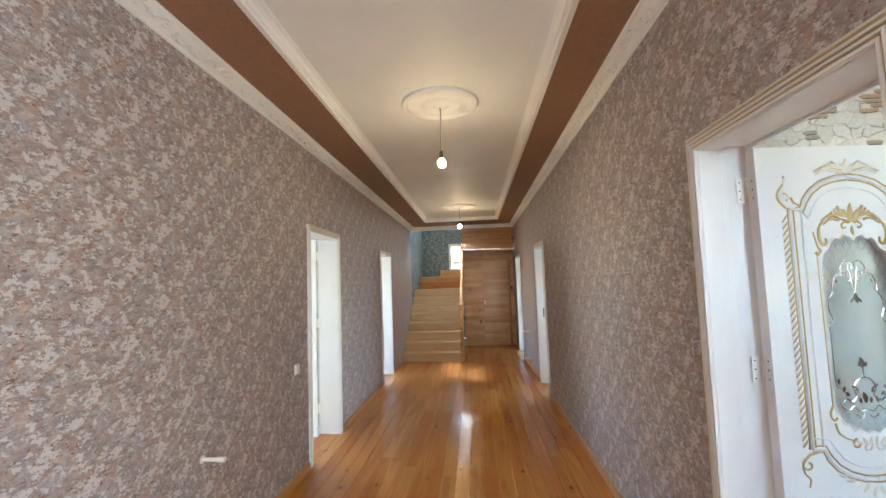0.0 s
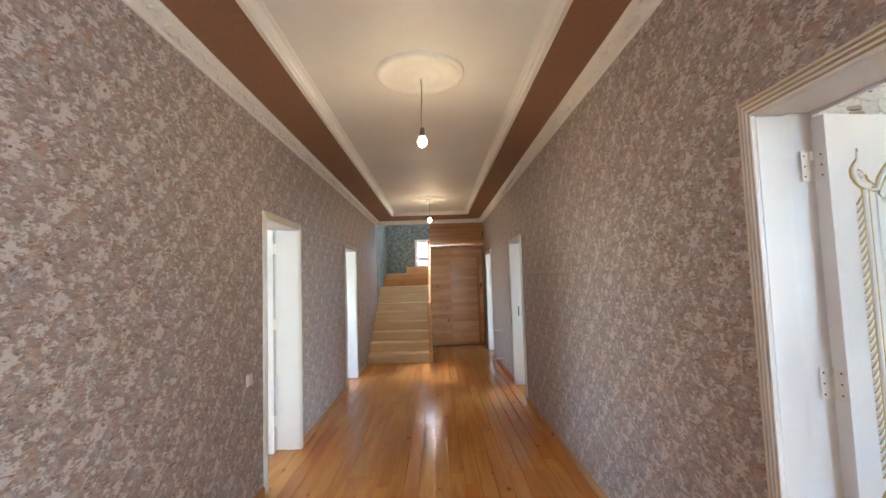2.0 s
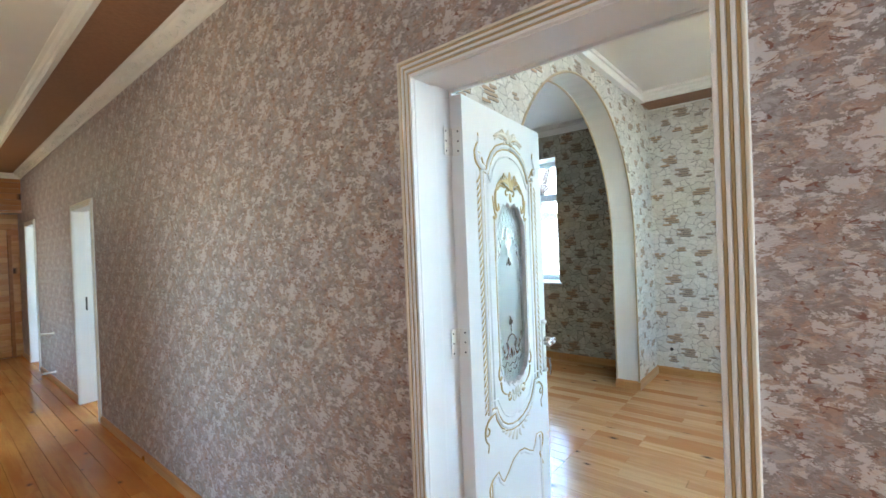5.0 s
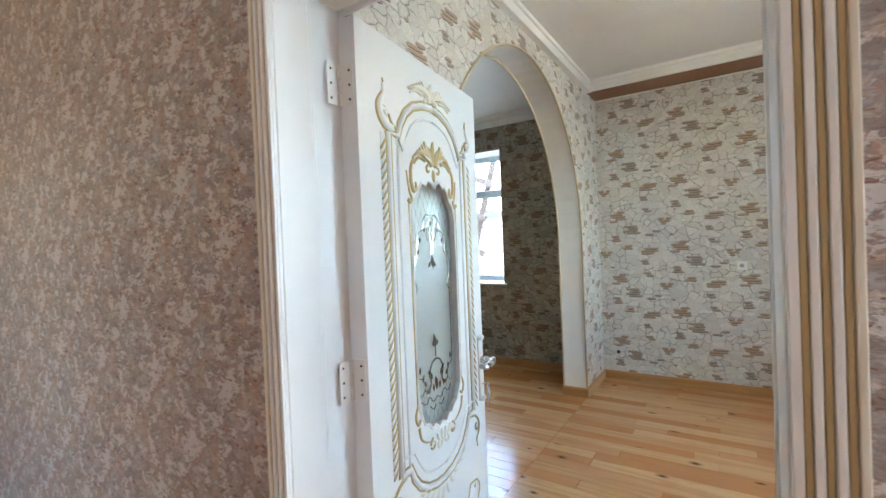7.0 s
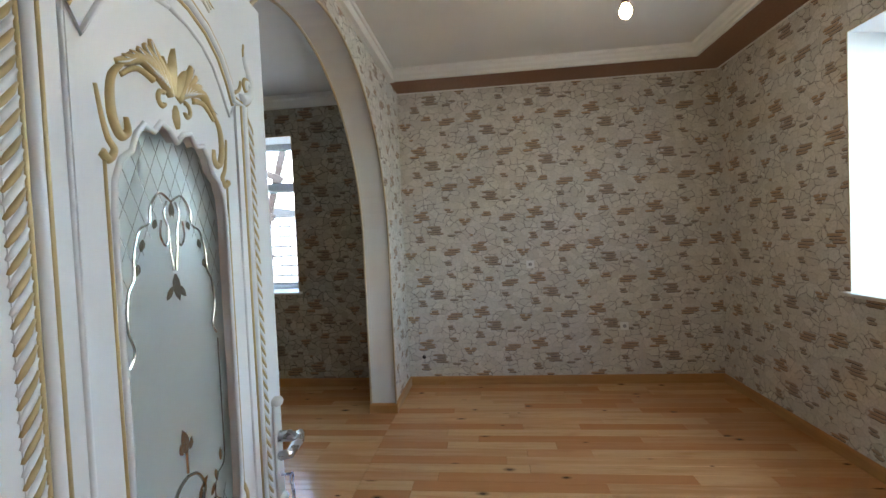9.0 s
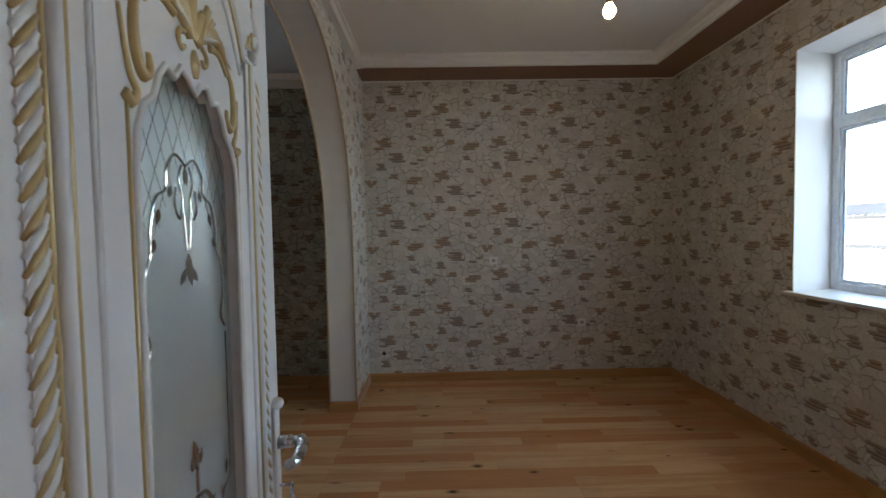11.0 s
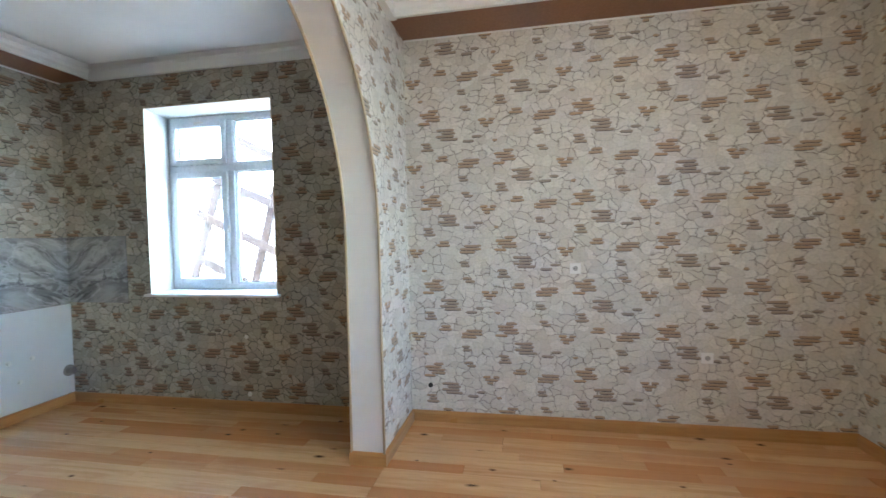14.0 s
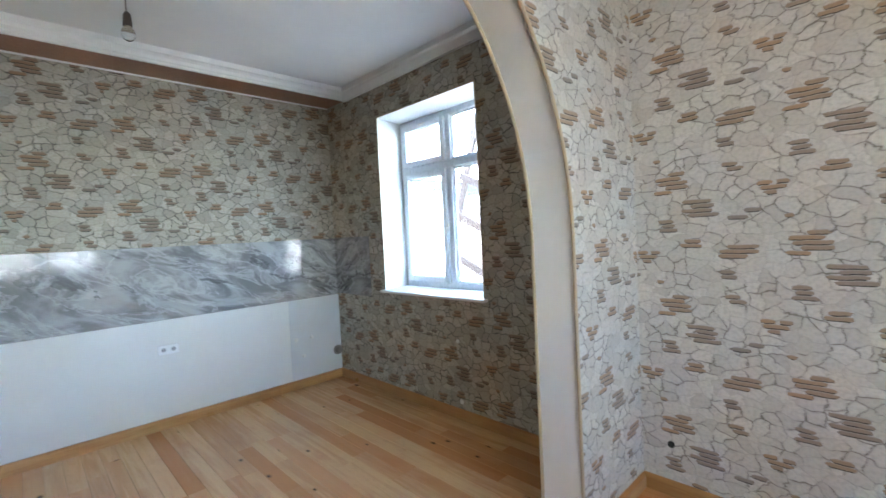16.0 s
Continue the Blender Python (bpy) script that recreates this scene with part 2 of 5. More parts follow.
def pine(pale, deep, axis, gloss, per_piece=True, vary=1.0, knots=1.0, sheen=0.32, coat=0.08):
    """Varnished pine; the grain runs along the given axis of the object."""
    def recipe():
        x, y, z = local()
        r = chance() if per_piece else op("MULTIPLY", 0.0, 0.0)
        along, across, rest = ((x, y, z), (y, x, z), (z, x, y))[axis]
        p = vec(across + r * 13.0, along * 0.06 + r * 7.0, rest)
        wide = grain(p, 22.0, 4, 0.55, None, 0.6)
        fibre = grain(p, 160.0, 3, 0.6)
        c = blend(step(wide + (r - 0.5) * (0.3 * vary), 0.3, 0.72), pale, deep)
        c = blend(step(fibre, 0.5, 0.8) * 0.35, c, tuple(k * 0.62 for k in deep))
        tint = op("FRACT", r * 7.31)
        c = blend(step(op("FRACT", r * 3.77), 0.6, 1.0) * (0.45 * vary), c, tuple(min(1, k * 1.25) for k in pale))
        c = blend(step(tint, 0.40, 0.95) * (0.85 * vary), c, tuple(a * b for a, b in zip(deep, (0.92, 0.74, 0.60))))
        c = blend(step(grain(vec(across * 0.6 + r * 5.0, along * 0.25, rest), 9.0, 4), 0.52, 0.72) * 0.35, c, tuple(a * b for a, b in zip(deep, (0.85, 0.66, 0.55))))
        q = vec(across + r * 31.0, along * 0.55 + r * 17.0, 0.0)
        knot = cells(q, 5.0)
        lot = axes(cells(q, 5.0, "F1", True, 1))
        here = step(lot[1], 0.74, 0.76)
        knot = knot / (lot[0] * 0.9 + 0.45) + (grain(q, 40.0, 2) - 0.5) * 0.05
        c = blend(step(knot, 0.120, 0.050) * here * (0.75 * knots), c, tuple(k * 0.40 for k in deep))
        c = blend(step(knot, 0.055, 0.025) * here * (0.85 * knots), c, (0.040, 0.020, 0.011))
        blot = grain(vec(x, y, z), 3.0, 3)
        return {"Base Color": c, "Roughness": gloss + (blot - 0.5) * 0.16, "Specular IOR Level": sheen, "Coat Weight": coat, "Coat Roughness": 0.05,
                "Normal": bump(fibre, 0.03, 0.0006)}
    return recipe


BOARDS = material("varnished_pine_boards", pine((0.70, 0.415, 0.205), (0.57, 0.290, 0.122), 1, 0.22, True, 0.95))
# corridor boards: the warm bulb light is put into this deeper orange
BOARDS_C = material("warm_lit_pine_boards", pine((0.56, 0.240, 0.055), (0.44, 0.160, 0.033), 1, 0.23, True, 0.7, 0.8, 0.22, 0.04))
SKIRT = material("pine_skirting", pine((0.52, 0.28, 0.10), (0.42, 0.20, 0.065), 1, 0.3, True, 0.6, 0.0))
TREAD = material("pale_stair_wood", pine((0.70, 0.52, 0.31), (0.62, 0.44, 0.245), 0, 0.35, True, 0.5, 0.3))
PANEL = material("orange_pine_cladding", pine((0.66, 0.40, 0.18), (0.52, 0.27, 0.10), 0, 0.28))
PANEL_DARK = material("dark_pine_cladding", pine((0.46, 0.225, 0.078), (0.35, 0.15, 0.046), 0, 0.3, True, 0.6))
# set darker than timber so the ladder shows against the bright outdoors
TIMBER = material("dark_timber", pine((0.070, 0.050, 0.040), (0.05, 0.036, 0.03), 0, 0.8))


def marble():
    x, y, z = position()
    u = x + y
    p = vec((u * 0.85 - z * 0.4) * 0.9, (u * 0.4 + z * 0.9) * 1.9, 0.0)
    n = grain(p, 1.9, 7, 0.6, None, 2.0)
    vein = grain(p, 2.4, 6, 0.6, None, 1.0)
    fold = grain(p, 2.2, 6, 0.6, None, 1.6)
    c = blend(step(n, 0.36, 0.64), (0.20, 0.20, 0.20), (0.42, 0.42, 0.415))
    c = blend(step(op("ABSOLUTE", vein - 0.5), 0.04, 0.0) * 0.4, c, (0.66, 0.66, 0.66))
    c = blend(step(fold, 0.60, 0.64) * step(fold, 0.76, 0.62) * 0.75, c, (0.085, 0.085, 0.09))
    c = blend(step(grain(p, 1.4, 4), 0.56, 0.70) * 0.45, c, (0.38, 0.31, 0.26))
    return {"Base Color": c, "Roughness": 0.08, "Specular IOR Level": 0.6}


MARBLE = material("polished_grey_marble_tile", marble)


def block_wall():
    x, y, z = position()
    n = grain(vec(x, y, z), 6.0, 5)
    return {"Base Color": blend(n, (0.60, 0.58, 0.54), (0.74, 0.72, 0.69)), "Roughness": 0.9, "Normal": bump(n, 0.5, 0.01)}


def earth():
    x, y, z = position()
    n = grain(vec(x, y, z), 2.5, 6)
    return {"Base Color": blend(n, (0.24, 0.21, 0.17), (0.36, 0.33, 0.28)), "Roughness": 0.95, "Normal": bump(n, 0.6, 0.03)}


BLOCK = material("white_limestone_block", block_wall)
EARTH = material("dusty_ground", earth)
ROOFING = material("grey_corrugated_sheet", painted((0.34, 0.33, 0.31), 0.7, 0.4, 0, 20, 0.2))


# ---- mesh helpers ----
def box(bm, x0, x1, y0, y1, z0, z1, bevel=0.0):
    xs, ys, zs = sorted((x0, x1)), sorted((y0, y1)), sorted((z0, z1))
    v = [bm.verts.new((xs[i], ys[j], zs[k])) for i in (0, 1) for j in (0, 1) for k in (0, 1)]
    faces = [bm.faces.new([v[i] for i in f]) for f in ((0, 1, 3, 2), (4, 6, 7, 5), (0, 4, 5, 1), (2, 3, 7, 6), (0, 2, 6, 4), (1, 5, 7, 3))]
    if bevel:
        edges = list({e for f in faces for e in f.edges})
        bmesh.ops.bevel(bm, geom=edges, offset=bevel, segments=2, affect="EDGES", profile=0.5)


def tube(bm, points, radius, sides=6, taper=None):
    """A round rod along points."""
    pts = [Vector(p) for p in points]
    rings = []
    for i, p in enumerate(pts):
        way = (pts[min(i + 1, len(pts) - 1)] - pts[max(i - 1, 0)]).normalized()
        side = way.cross(Vector((0, 1, 0.013))).normalized()
        up = way.cross(side)
        r = radius if taper is None else radius * taper(i / (len(pts) - 1))
        rings.append([bm.verts.new(p + (side * math.cos(a) + up * math.sin(a)) * r) for a in (k * math.tau / sides for k in range(sides))])
    for a, b in zip(rings, rings[1:]):
        for k in range(sides):
            bm.faces.new((a[k], a[(k + 1) % sides], b[(k + 1) % sides], b[k]))
    bm.faces.new(rings[0][::-1])
    bm.faces.new(rings[-1])


def lathe(bm, profile, centre, sides=32, sign=1):
    """Turns (radius, height) pairs about the vertical through centre."""
    cx, cy, cz = centre
    rings = []
    for r, h in profile:
        rings.append([bm.verts.new((cx + r * math.cos(a), cy + r * math.sin(a), cz + h)) for a in (k * math.tau / sides for k in range(sides))] if r > 1e-6
                     else [bm.verts.new((cx, cy, cz + h))])
    for a, b in zip(rings, rings[1:]):
        for k in range(sides):
            q = [a[k % len(a)], a[(k + 1) % len(a)], b[(k + 1) % len(b)], b[k % len(b)]]
            q = list(dict.fromkeys(q))
            if len(q) > 2:
                bm.faces.new(q if sign > 0 else q[::-1])


def prism(bm, outline, axis, lo, hi):
    """Extrudes a flat outline of (a, b) pairs along an axis from lo to hi."""
    def at(a, b, c):
        return {"x": (c, a, b), "y": (a, c, b), "z": (a, b, c)}[axis]
    low = [bm.verts.new(at(a, b, lo)) for a, b in outline]
    high = [bm.verts.new(at(a, b, hi)) for a, b in outline]
    n = len(outline)
    for k in range(n):
        bm.faces.new((low[k], low[(k + 1) % n], high[(k + 1) % n], high[k]))
    bm.faces.new(low[::-1])
    bm.faces.new(high)


def finish(bm, name, mats, smooth=False):
    bmesh.ops.recalc_face_normals(bm, faces=bm.faces)
    me = bpy.data.meshes.new(name)
    bm.to_mesh(me)
    bm.free()
    for m in mats if isinstance(mats, (list, tuple)) else [mats]:
        me.materials.append(m)
    if smooth:
        for p in me.polygons:
            p.use_smooth = True
    return me


def part(name, bm, mats, parent, label="", smooth=False):
    ob = new(name, finish(bm, name, mats, smooth))
    ob.parent = parent
    return tagged(ob, label) if label else ob


def solid(name, bm, mats, label="", category="", kind="", group="", smooth=False):
    return tagged(new(name, finish(bm, name, mats, smooth)), label, category, group, kind)


def base(name, m, label, category, kind="", group=""):
    ob = new(name)
    ob.matrix_world = m
    ob.empty_display_size = 0.1
    return tagged(ob, label, category, group, kind)


# ---- plan ----
XL, XR, XR2 = -1.268, 1.158, 1.35            # corridor walls, the room's side of the corridor wall
YB, YE = -2.0, 10.59                       # corridor from its entrance to the cladding at its end
RX, RS = 5.60, -0.52                       # the room's east and south walls
A0, A1 = 2.63, 2.85                        # arch wall
KX, KN = 5.58, 5.976                       # kitchen's east and north walls
TOP = 3.3
FZ = -0.065                                # the floor of room and kitchen, lowered to fit the camera's view
BACK = YE + 0.46                           # cladding set back under the bulkhead
DOORS_R = ((1.40, 2.22, 2.06), (6.38, 7.13, 2.02), (9.50, 10.25, 2.04))
DOORS_L = ((4.23, 5.02, 2.06), (7.22, 7.98, 2.04))
WIN_K = (3.80, 5.066, 0.967, 2.645)
WIN_R = (2.50, 4.070, 1.03, 2.65)


def wall(name, axis, lo, hi, span, height, holes, faces, label, cuts=()):
    """A straight wall, thick from lo to hi along axis, with holes (a0, a1, z0, z1); faces(side, along) gives the surface."""
    bm = bmesh.new()
    a = sorted({span[0], span[1], *cuts, *(v for h in holes for v in h[:2])})
    z = sorted({height[0], height[1], *(v for h in holes for v in h[2:])})
    solid_cell = {}
    for i in range(len(a) - 1):
        for k in range(len(z) - 1):
            ca, cz = (a[i] + a[i + 1]) / 2, (z[k] + z[k + 1]) / 2
            solid_cell[i, k] = not any(h[0] < ca < h[1] and h[2] < cz < h[3] for h in holes)
    verts = {}

    def at(p, q, r):
        key = (round(p, 5), round(q, 5), round(r, 5))
        if key not in verts:
            verts[key] = bm.verts.new((q, p, r) if axis == "x" else (p, q, r))
        return verts[key]

    mats, slot = [], {}

    def put(vs, m):
        if m.name not in slot:
            slot[m.name] = len(mats)
            mats.append(m)
        bm.faces.new(vs).material_index = slot[m.name]

    for (i, k), full in solid_cell.items():
        if not full:
            continue
        a0, a1, z0, z1 = a[i], a[i + 1], z[k], z[k + 1]
        for side, q in (("lo", lo), ("hi", hi)):
            put([at(a0, q, z0), at(a1, q, z0), at(a1, q, z1), at(a0, q, z1)], faces(side, (a0 + a1) / 2))
        for di, dk, quad in ((-1, 0, ((a0, z0), (a0, z1))), (1, 0, ((a1, z0), (a1, z1))), (0, -1, ((a0, z0), (a1, z0))), (0, 1, ((a0, z1), (a1, z1)))):
            if not solid_cell.get((i + di, k + dk), False):
                (p0, r0), (p1, r1) = quad
                put([at(p0, lo, r0), at(p1, lo, r1), at(p1, hi, r1), at(p0, hi, r0)], PLASTER)
    return solid(name, bm, mats, label, "wall", "structure")


# ---- walls ----
wall("wall_corridor_left", "x", XL - 0.21, XL, (YB, YE), (0, TOP), [(a - 0.025, b + 0.025, 0, t + 0.025) for a, b, t in DOORS_L],
     lambda s, y: PAPER if s == "hi" else PLASTER, "corridor wall with mottled mauve and brown wallpaper")
# the first opening is added for the unseen entrance lamp
wall("wall_corridor_right", "x", XR, XR2, (YB, BACK), (-0.3, TOP), [(-1.95, -1.02, -0.03, 2.15)] + [(a - 0.025, b + 0.025, -0.03, t + 0.025) for a, b, t in DOORS_R],
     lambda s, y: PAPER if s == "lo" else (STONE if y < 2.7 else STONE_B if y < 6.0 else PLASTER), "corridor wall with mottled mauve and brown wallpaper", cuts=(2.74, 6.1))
wall("wall_entrance", "y", YB - 0.3, YB, (XL - 0.21, XR2), (0, TOP), [], lambda s, x: PAPER if s == "hi" else PLASTER, "papered wall closing the corridor")
south = wall("wall_room_south", "y", RS - 0.46, RS, (XR2, RX + 0.46), (-0.3, TOP), [WIN_R], lambda s, x: STONE if s == "hi" else BLOCK, "room wall with pale printed stone wallpaper")
wall("wall_room_east", "x", RX, RX + 0.46, (RS, 2.74), (-0.3, TOP), [], lambda s, y: STONE if s == "lo" else BLOCK, "room wall with pale printed stone wallpaper")
kitchen_east = wall("wall_kitchen_east", "x", KX, RX + 0.46, (2.74, KN), (-0.3, TOP), [WIN_K], lambda s, y: STONE_B if s == "lo" else BLOCK, "kitchen wall with printed stone wallpaper, back-lit tone in its colours")
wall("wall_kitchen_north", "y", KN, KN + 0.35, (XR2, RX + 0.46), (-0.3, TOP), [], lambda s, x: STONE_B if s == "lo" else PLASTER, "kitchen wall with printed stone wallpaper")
wall("wall_stair_left", "x", XL - 0.21, XL, (YE, 12.8), (0, 5.4), [], lambda s, y: TEAL if s == "hi" else PLASTER, "stairwell wall with teal wallpaper")
# the upper opening is added for the unseen stairwell lamp
wall("wall_stair_back", "y", 12.8, 13.1, (XL - 0.21, 1.6), (0, 5.4), [(-0.50, 0.25, 1.88, 2.64), (-0.55, 0.85, 4.0, 5.0)], lambda s, x: TEAL if s == "lo" else PLASTER, "stairwell back wall with teal leafy wallpaper")
wall("wall_stair_right", "x", 1.39, 1.6, (YE, 12.8), (0, 5.4), [], lambda s, y: TEAL if s == "lo" else PLASTER, "stairwell wall with teal wallpaper")
wall("wall_stair_front", "y", YE - 0.12, YE, (XL - 0.21, 1.6), (TOP, 5.4), [], lambda s, x: PLASTER, "plain wall above the corridor's end")
# splayed reveals: the openings widen towards the outside
for v in south.data.vertices:
    if abs(v.co.y - (RS - 0.46)) < 1e-4 and abs(v.co.x - WIN_R[1]) < 1e-4:
        v.co.x = WIN_R[1] + 0.112
for v in kitchen_east.data.vertices:
    if abs(v.co.x - (RX + 0.46)) < 1e-4 and abs(v.co.y - WIN_K[1]) < 1e-4:
        v.co.y = WIN_K[1] + 0.102
# plain side rooms behind the open doors
wall("wall_left_room_west", "x", -4.8, -4.6, (3.2, 9.0), (0, TOP), [(4.9, 7.5, 0.95, 2.5)], lambda s, y: PLASTER, "plain white wall of a side room")
wall("wall_left_room_south", "y", 3.2, 3.4, (-4.6, XL - 0.21), (0, TOP), [], lambda s, y: PLASTER, "plain white wall of a side room")
wall("wall_left_room_north", "y", 8.8, 9.0, (-4.6, XL - 0.21), (0, TOP), [], lambda s, y: PLASTER, "plain white wall of a side room")
wall("wall_right_room_east", "x", 4.6, 4.8, (KN + 0.35, 10.8), (0, TOP), [(7.0, 9.6, 0.95, 2.5)], lambda s, y: PLASTER, "plain white wall of a side room")
wall("wall_right_room_north", "y", 10.8, 11.0, (1.6, 4.8), (0, TOP), [], lambda s, y: PLASTER, "plain white wall of a side room")


def arch_outline():
    """The opening: straight jambs and an elliptical head."""
    cx, half, spring, rise = 3.61, 1.262, 1.45, 1.40
    pts = [(cx + half, FZ)]
    for k in range(33):
        a = math.pi * k / 32
        pts.append((cx + half * math.cos(a), spring + rise * math.sin(a)))
    pts.append((cx - half, FZ))
    return pts


ARCH = arch_outline()
bm = bmesh.new()
for y, slot in ((A0, 0), (A1, 1)):
    o = [bm.verts.new((x, y, z)) for x, z in ARCH]
    up = [bm.verts.new((x, y, TOP)) for x, z in ARCH]
    n = len(ARCH)
    for k in range(1, n - 2):
        bm.faces.new((o[k], o[k + 1], up[k + 1], up[k])).material_index = slot
    left_low, left_top = bm.verts.new((XR2, y, FZ)), bm.verts.new((XR2, y, TOP))
    bm.faces.new((o[n - 1], o[n - 2], up[n - 2], left_top, left_low)).material_index = slot
    right_low, right_top = bm.verts.new((RX, y, FZ)), bm.verts.new((RX, y, TOP))
    bm.faces.new((o[0], o[1], up[1], right_top, right_low)).material_index = slot
for (xa, za), (xb, zb) in zip(ARCH, ARCH[1:]):
    bm.faces.new([bm.verts.new(p) for p in ((xa, A0, za), (xb, A0, zb), (xb, A1, zb), (xa, A1, za))]).material_index = 2
bmesh.ops.remove_doubles(bm, verts=bm.verts, dist=1e-4)
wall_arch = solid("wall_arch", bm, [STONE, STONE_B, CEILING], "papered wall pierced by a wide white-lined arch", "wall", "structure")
for y in (A0 - 0.004, A1 + 0.004):
    bm = bmesh.new()
    inner = [(3.61 + (x - 3.61) * 0.997, z - (0.004 if z > 1.45 else 0)) for x, z in ARCH]
    tube(bm, [(x, y, max(z, FZ + 0.002)) for x, z in inner], 0.009, 8)
    part("edge_bead", bm, BEAD, wall_arch, "tan bead along the arch edge", True)


# ---- ceilings ----
def tray(name, x0, x1, y0, y1, soffit, top, ring, label):
    """A raised ceiling with a lower border; ring gives the border's width on the sides x0, x1, y0, y1."""
    a, b, c, d = x0 + ring[0], x1 - ring[1], y0 + ring[2], y1 - ring[3]
    bm = bmesh.new()
    if ring[2]:
        box(bm, x0, x1, y0, c, soffit, top + 0.1)
    if ring[3]:
        box(bm, x0, x1, d, y1, soffit, top + 0.1)
    if ring[0]:
        box(bm, x0, a, c, d, soffit, top + 0.1)
    if ring[1]:
        box(bm, b, x1, c, d, soffit, top + 0.1)
    box(bm, a, b, c, d, top, top + 0.1)
    for f in bm.faces:
        f.normal_update()
        f.material_index = 1 if f.calc_center_median().z < soffit + 1e-4 else 0
    ob = solid(name, bm, [CEILING, BROWN], label, "ceiling", "structure")
    # cove and bead round the raised field
    prof = ((0.0, -0.006), (0.028, -0.006), (0.030, 0.012), (0.038, 0.020), (0.040, 0.045), (0.055, 0.060), (0.075, 0.068), (0.078, top - soffit), (0.0, top - soffit))
    bm = bmesh.new()
    corners = ((a, c, 1, 1), (b, c, -1, 1), (b, d, -1, -1), (a, d, 1, -1))
    rings = [[bm.verts.new((x + sx * (p - 0.012), y + sy * (p - 0.012), soffit + h)) for p, h in prof] for x, y, sx, sy in corners]
    for i in range(4):
        p, q = rings[i], rings[(i + 1) % 4]
        for k in range(len(prof)):
            bm.faces.new((p[k], p[(k + 1) % len(prof)], q[(k + 1) % len(prof)], q[k]))
    part("moulding", bm, CORNICE, ob, "white plaster moulding round the raised field")
    return ob


CZ, CT = 2.88, 2.952
ceiling = tray("ceiling_corridor", XL, XR, YB, YE, CZ, CT, (0.45, 0.40, 0.5, 0.80), "raised white corridor ceiling with a brown border")
tray("ceiling_room", XR2, RX, RS, A0, 3.00, 3.095, (0.36, 0.38, 0.36, 0.0), "raised white room ceiling with a brown border")
tray("ceiling_kitchen", XR2, KX, A1, KN, 2.95, 3.06, (0.33, 0.0, 0.0, 0.35), "raised white kitchen ceiling with a brown border")
bm = bmesh.new()
box(bm, XL - 0.2, 1.6, YE, 13.0, 5.4, 5.5)
solid("ceiling_stairwell", bm, CEILING, "plain white stairwell ceiling", "ceiling", "structure")
bm = bmesh.new()
box(bm, -4.8, XL - 0.1, 3.2, 9.0, 3.0, 3.1)
box(bm, XR2 - 0.1, 4.8, KN + 0.2, 11.0, 3.0, 3.1)
solid("ceiling_side_rooms", bm, CEILING, "plain white ceilings of the side rooms", "ceiling", "structure")
# unseen slabs, added to keep sky light from leaking in above the ceilings
bm = bmesh.new()
box(bm, -5.2, XR2, YB - 0.4, YE - 0.12, TOP, TOP + 0.15)
box(bm, XR2 + 0.002, 6.12, RS - 0.52, YE - 0.12, TOP, TOP + 0.15)
solid("roof", bm, ROOFING, "unseen grey roof slab that keeps sky light out of the house", "roof", "structure")


# ---- cornices ----
def cornice(name, axis, wall_at, sign, lo, hi, z, relief, label):
    """A coved moulding along a wall top, with embossed scrolls where relief is set."""
    prof = ((0.0, -0.075), (0.012, -0.075), (0.016, -0.060), (0.030, -0.050), (0.060, -0.034), (0.078, -0.020), (0.082, -0.004), (0.092, 0.0), (0.0, 0.0))
    bm = bmesh.new()
    prism(bm, [(wall_at + sign * p, z + h) for p, h in prof], "y" if axis == "y" else "x", lo, hi)
    ob = solid(name, bm, CORNICE, label, "cornice", "structure")
    if relief:
        bm = bmesh.new()
        n = int((hi - lo) / 0.26)
        for i in range(n):
            c = lo + (i + 0.5) * (hi - lo) / n
            flip = 1 if i % 2 else -1
            for way in (-1, 1):
                pts = []
                for k in range(15):
                    a = k / 14 * 4.4
                    r = 0.042 * (1 - k / 19)
                    s = c + way * (0.055 + r * math.cos(a) * 1.5)
                    h = flip * way * r * math.sin(a) * 0.75
                    off, zz = 0.050 + h * 0.75, z - 0.044 + h * 0.60
                    pts.append((wall_at + sign * off, s, zz) if axis == "y" else (s, wall_at + sign * off, zz))
                tube(bm, pts, 0.0105, 5, lambda f: 1.1 - 0.6 * f)
        part("scroll_relief", bm, CORNICE, ob, "embossed scroll relief", True)
    return ob


cornice("cornice_corridor_left", "y", XL, 1, YB, YE, CZ, True, "white cornice embossed with scrolls")
cornice("cornice_corridor_right", "y", XR, -1, YB, YE, CZ, True, "white cornice embossed with scrolls")
bm = bmesh.new()
box(bm, XL, XR, YE - 0.07, YE + 0.05, CZ - 0.045, CZ - 0.002, 0.006)
box(bm, XL, XR, YE - 0.03, YE + 0.05, CZ - 0.085, CZ - 0.046, 0.006)
solid("trim_corridor_end", bm, CORNICE, "white moulding across the corridor's end", "trim", "structure")


def strip(name, x0, x1, y0, y1, z0, z1, m, label, category="trim"):
    bm = bmesh.new()
    box(bm, x0, x1, y0, y1, z0, z1, 0.004)
    return solid(name, bm, m, label, category, "structure")


strip("trim_room_east", RX - 0.012, RX, RS, A0, 2.985, 2.999, CORNICE, "thin white bead at the wall top")
strip("trim_room_south", XR2, RX - 0.012, RS, RS + 0.012, 2.985, 2.999, CORNICE, "thin white bead at the wall top")
strip("trim_kitchen_north", XR2, KX, KN - 0.012, KN, 2.934, 2.949, CORNICE, "thin white bead at the wall top")
strip("trim_kitchen_east", KX - 0.035, KX, A1, KN - 0.36, 2.93, 3.055, CORNICE, "white moulding at the kitchen wall top")
